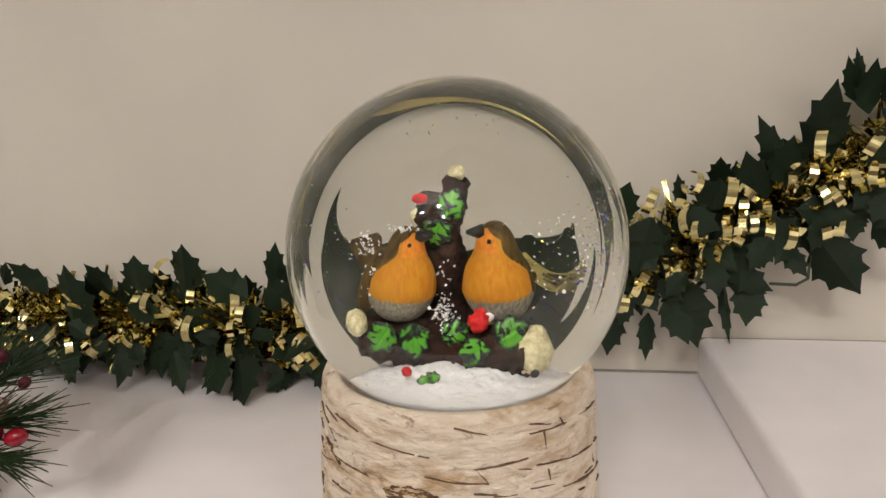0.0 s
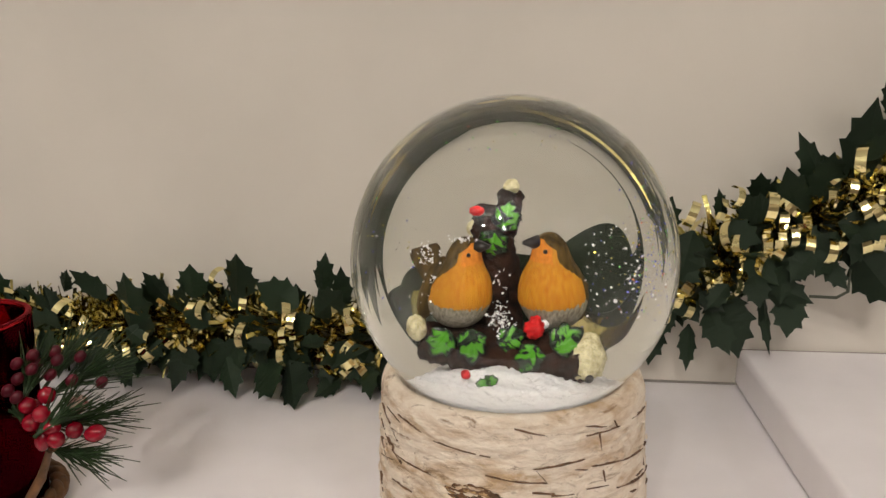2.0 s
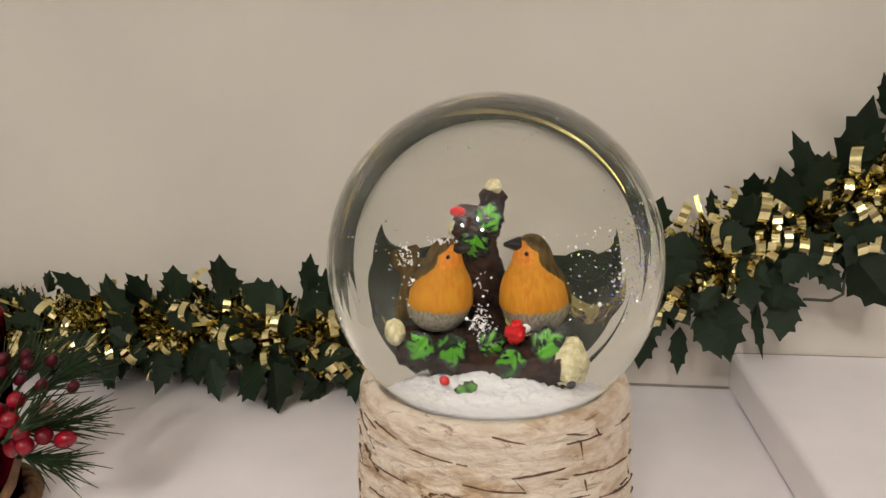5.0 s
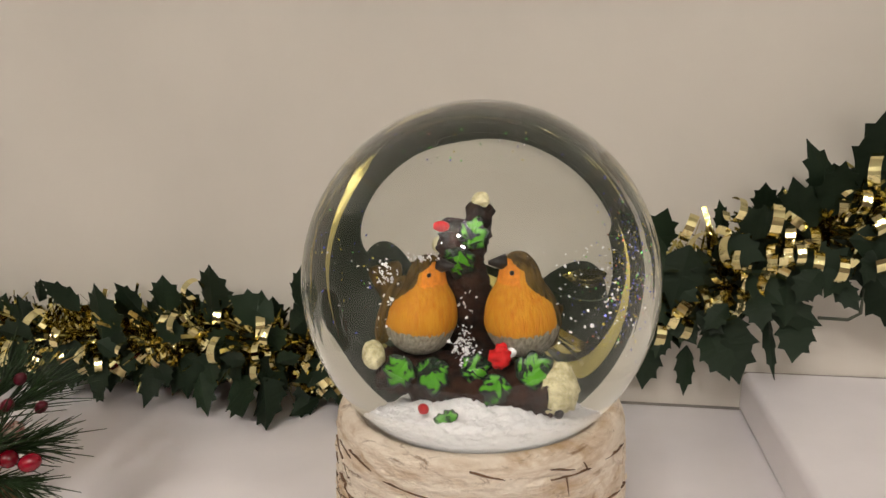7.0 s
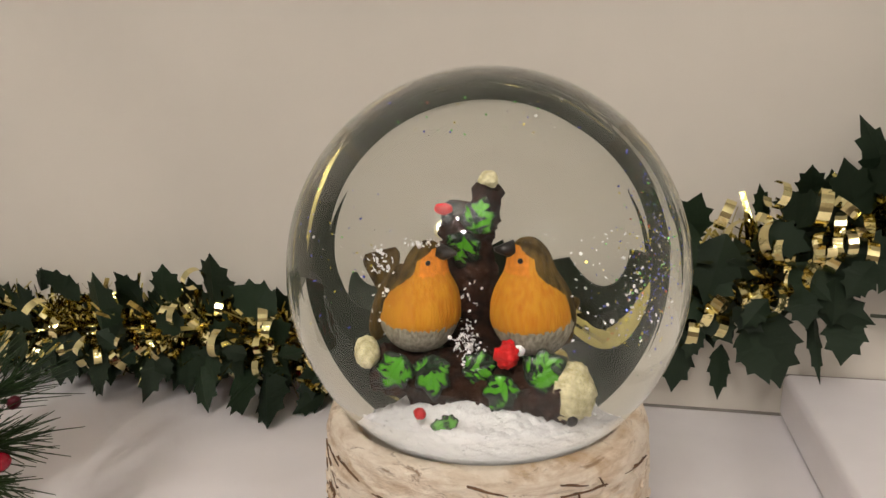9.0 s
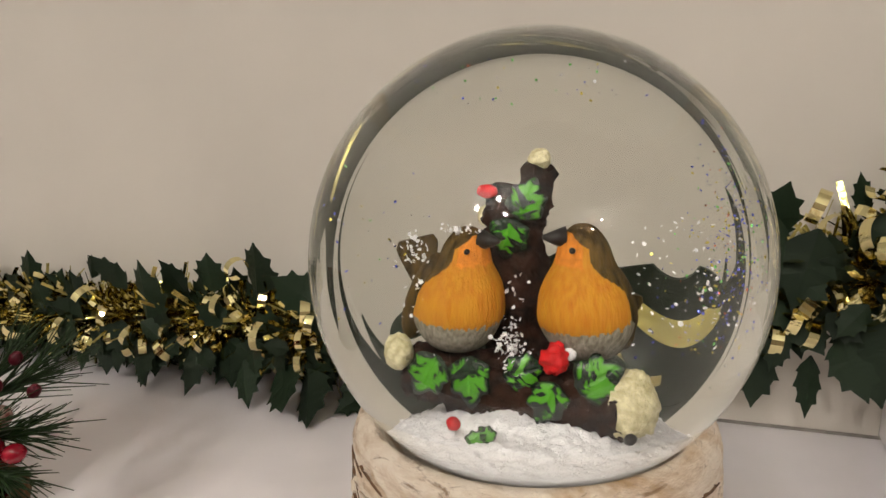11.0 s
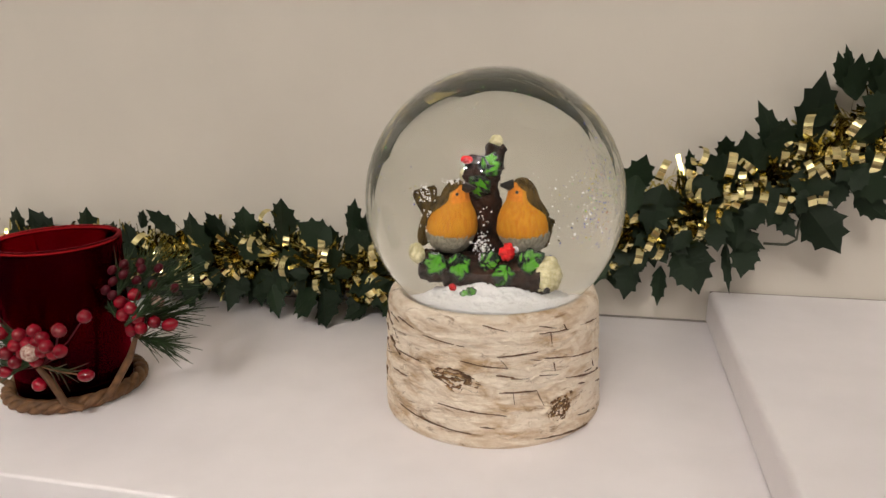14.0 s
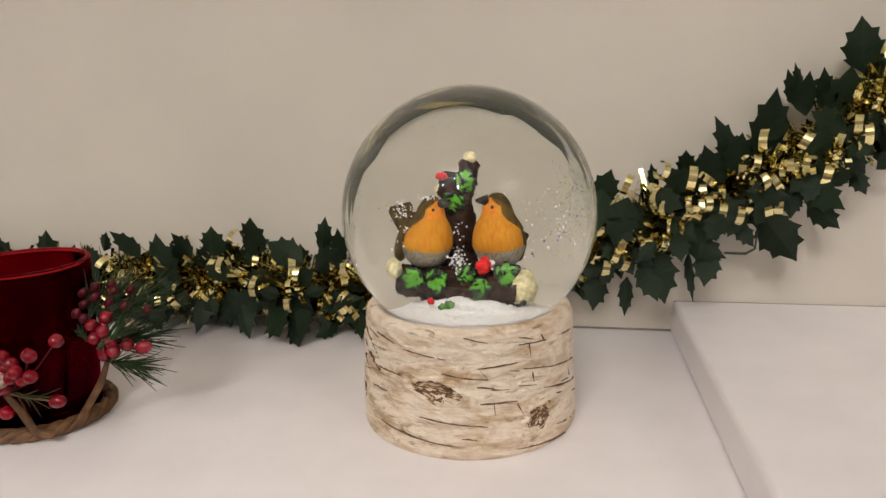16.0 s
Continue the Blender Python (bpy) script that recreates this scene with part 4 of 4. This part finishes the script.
# tops that show through the glass ball, close to the wall
holly(-0.036, 0.2965, 0.034, 0, 0.025, 0.8, 2)
holly(-0.027, 0.2970, 0.036, 6, 0.0255, 0.8, 2)
holly(-0.044, 0.2960, 0.032, -8, 0.0255, 0.8, 2)
holly(-0.019, 0.2960, 0.039, 5, 0.0265, 0.95, 2)
holly(-0.011, 0.2968, 0.041, 8, 0.0265, 0.95, 2)
holly(-0.050, 0.2950, 0.050, 82, 0.030, 0.7, 0)
for _ in range(430):
    x = rng.uniform(-0.35, 0.21)
    if x > 0.02 and rng.random() < 0.35:
        continue
    a = rng.uniform(-180, 180) if rng.random() < 0.6 else 180 + rng.uniform(-55, 55)
    c = math.cos(math.radians(a))
    foot = spine(x) + 0.005 * c
    length = rng.uniform(0.013, 0.020)
    if c < 0:
        length = min(length, (foot - 0.002) / -c)
    if length < 0.009:
        continue
    holly(x, rng.uniform(0.274, 0.297), foot, a, length, rng.uniform(0.6, 0.85), rng.uniform(0, 22) if c < 0 else rng.uniform(-8, 10))

# ---- candle holder ----
bm = bmesh.new()
lathe(bm, [(0, 0.0002), (0.0212, 0.0002), (0.0222, 0.0016), (0.0237, 0.03), (0.02495, 0.0644), (0.0247, 0.0648), (0.0234, 0.0648), (0.02315, 0.0644), (0.0220, 0.03), (0.0206, 0.009), (0.019, 0.0072), (0, 0.0068)], 128)
cup = thing("candle_holder", (-0.199, 0.172, 0), "dark ruby red glass tumbler candle holder on the shelf", "candle holder")
part("glass_cup", bm, M_RUBY, cup)
bm = bmesh.new()
lathe(bm, [(0.02405 + 0.00105 * math.cos(2 * math.pi * k / 14), 0.0657 + 0.0008 * math.sin(2 * math.pi * k / 14)) for k in range(15)], 128)
bmesh.ops.remove_doubles(bm, verts=bm.verts, dist=0.000001)
part("rim", bm, M_RIM, cup, "paler rounded glass lip")
holder = thing("berry_wreath", (-0.199, 0.172, 0), "wicker ring wreath with red berries and pine needles", "wreath")
bm = bmesh.new()
for k in range(3):
    tube(bm, [((0.0256 + 0.0012 * math.cos(9 * a + k * 2.1)) * math.cos(a), (0.0256 + 0.0012 * math.cos(9 * a + k * 2.1)) * math.sin(a), 0.0032 + 0.0012 * math.sin(9 * a + k * 2.1)) for a in np.linspace(0, 2 * math.pi, 161)], 0.0019, 10, False)
part("wicker_ring", bm, M_WICKER, holder, "brown twisted wicker ring")


def cord(pts):
    bm = bmesh.new()
    tube(bm, pts, [0.0015] * (len(pts) - 1) + [0.0010], 8)
    return part("stem", bm, M_WICKER, holder, "brown bound wreath stem")


def at_holder(x, y, z):
    return Vector((x + 0.199, y - 0.172, z))


cord([at_holder(-0.176, 0.148, 0.004), at_holder(-0.181, 0.145, 0.007), at_holder(-0.1835, 0.143, 0.016), at_holder(-0.186, 0.140, 0.024)])
cord([at_holder(-0.174, 0.160, 0.004), at_holder(-0.170, 0.161, 0.010), at_holder(-0.164, 0.163, 0.020), at_holder(-0.160, 0.163, 0.029)])
cord([at_holder(-0.222, 0.160, 0.004), at_holder(-0.226, 0.156, 0.012), at_holder(-0.232, 0.150, 0.022)])


def berry(x, y, z, r=0.0026, long=1.0, tilt=0, mat=None):
    bm = bmesh.new()
    m = Matrix.Rotation(math.radians(tilt), 4, "Y")
    ball(bm, at_holder(x, y, z), r, (1, 1, long), 18, 12, m)
    for v in bm.verts:
        v.co += Vector((0, 0, 0.0001)) * noise.noise(v.co * 600)
    ball(bm, at_holder(x, y, z) + m @ Vector((0, 0, r * long)), r * 0.14, u=8, v=6)
    return part("berry", bm, mat or M_BERRY, holder, "frosted pale berry" if mat is M_FROST else "dark red bud" if mat else "")


def stem(p, q):
    part("berry_stem", tube(bmesh.new(), [at_holder(*p), (at_holder(*p) + at_holder(*q)) / 2 + Vector((0.001, -0.001, 0)), at_holder(*q)], 0.0003, 6), M_WICKER, holder)


for x, y, z in ((-0.1588, 0.164, 0.0466), (-0.1640, 0.162, 0.0440), (-0.1582, 0.160, 0.0425), (-0.1620, 0.160, 0.0395), (-0.1640, 0.164, 0.0425), (-0.1562, 0.161, 0.0379), (-0.1547, 0.160, 0.0345), (-0.1506, 0.163, 0.0362)):
    berry(x, y, z)
    stem((x, y, z), (-0.160, 0.164, 0.028))
berry(-0.1438, 0.163, 0.0356, 0.0026, 1.35, 70)
berry(-0.1600, 0.161, 0.0335, 0.0024, 1.5, 5)
berry(-0.1505, 0.166, 0.0432, 0.0029, mat=M_FROST)
for x, y, z in ((-0.184, 0.139, 0.0393), (-0.1719, 0.138, 0.0405), (-0.1629, 0.141, 0.0455), (-0.1926, 0.138, 0.0334), (-0.1779, 0.137, 0.0345), (-0.1729, 0.138, 0.0326), (-0.194, 0.138, 0.0264), (-0.1878, 0.141, 0.0163), (-0.1750, 0.141, 0.0395), (-0.199, 0.139, 0.037), (-0.1800, 0.138, 0.0372), (-0.1965, 0.137, 0.0302), (-0.1898, 0.138, 0.0378), (-0.1990, 0.138, 0.0222), (-0.1835, 0.139, 0.0350), (-0.1868, 0.138, 0.0345), (-0.1812, 0.138, 0.0318), (-0.1905, 0.139, 0.0300), (-0.1862, 0.140, 0.0268), (-0.1770, 0.139, 0.0310)):
    berry(x, y, z)
    part("berry_stem", tube(bmesh.new(), [at_holder(x, y, z), (at_holder(x, y, z) + at_holder(-0.186, 0.141, 0.024)) / 2 + Vector((0, 0.003, -0.001)), at_holder(-0.186, 0.141, 0.024)], 0.00025, 6), M_PETAL, holder)
berry(-0.1634, 0.138, 0.0237, 0.0024, 1.4, 80)
stem((-0.1634, 0.138, 0.0237), (-0.186, 0.141, 0.024))
berry(-0.185, 0.137, 0.0315, 0.0035, mat=M_FROST)
for x, y, z in ((-0.1605, 0.172, 0.0575), (-0.1650, 0.169, 0.0545), (-0.1560, 0.177, 0.0540), (-0.1600, 0.168, 0.0515), (-0.1475, 0.174, 0.0470), (-0.1680, 0.165, 0.0560), (-0.1668, 0.163, 0.0520), (-0.1640, 0.167, 0.0580), (-0.1625, 0.164, 0.0548), (-0.1690, 0.161, 0.0490), (-0.1585, 0.170, 0.0555), (-0.1530, 0.168, 0.0500), (-0.1655, 0.160, 0.0475)):
    berry(x, y, z, 0.0017, 1.3, 40, M_PETAL)


def sprig(px, py, pz, heading, rise, count, length, seed):
    """A pine twig with stiff needles fanned along it."""
    r2 = random.Random(seed)
    bm = bmesh.new()
    h, e = math.radians(heading), math.radians(rise)
    d = Vector((math.cos(h) * math.cos(e), math.sin(h) * math.cos(e), math.sin(e)))
    o = at_holder(px, py, pz)
    tube(bm, [o, o + d * length * 0.5], [0.0007, 0.0004], 6)
    for i in range(count):
        t = r2.random()
        s = o + d * length * 0.5 * t
        out = Vector((r2.gauss(0, 1), r2.gauss(0, 1), r2.gauss(0, 1))).normalized()
        v = (d * 1.15 + (out - d * out.dot(d)) * r2.uniform(0.25, 0.85)).normalized()
        ln = length * r2.uniform(0.5, 0.85)
        side = out.cross(v).normalized() * ln * r2.uniform(-0.08, 0.08)
        q = [s, s + v * ln * 0.5 + side, s + v * ln]
        q = [Vector((p.x, p.y, max(0.0006, p.z))) for p in q]
        tube(bm, q, [0.00026, 0.00023, 0.0001], 5)
    return tagged(part("pine_sprig", bm, M_NEEDLE, holder, "green artificial pine needles"), kind="stuff")


sprig(-0.164, 0.168, 0.034, 10, 12, 66, 0.0269, 1)
sprig(-0.162, 0.166, 0.028, -4, -6, 60, 0.0218, 2)
sprig(-0.166, 0.172, 0.042, 40, 22, 55, 0.0269, 3)
sprig(-0.168, 0.174, 0.044, 75, 40, 40, 0.0218, 4)
sprig(-0.160, 0.158, 0.036, 25, 38, 40, 0.0235, 11)
sprig(-0.166, 0.162, 0.044, 80, 55, 40, 0.0202, 12)
sprig(-0.170, 0.166, 0.036, 150, 30, 26, 0.0185, 5)
sprig(-0.186, 0.141, 0.030, 190, 25, 45, 0.0235, 6)
sprig(-0.186, 0.141, 0.026, 185, -8, 40, 0.0218, 7)
sprig(-0.186, 0.142, 0.024, -15, -5, 12, 0.0218, 8)
sprig(-0.229, 0.158, 0.030, 200, 10, 40, 0.0235, 9)
sprig(-0.222, 0.190, 0.032, 130, 20, 40, 0.0235, 10)
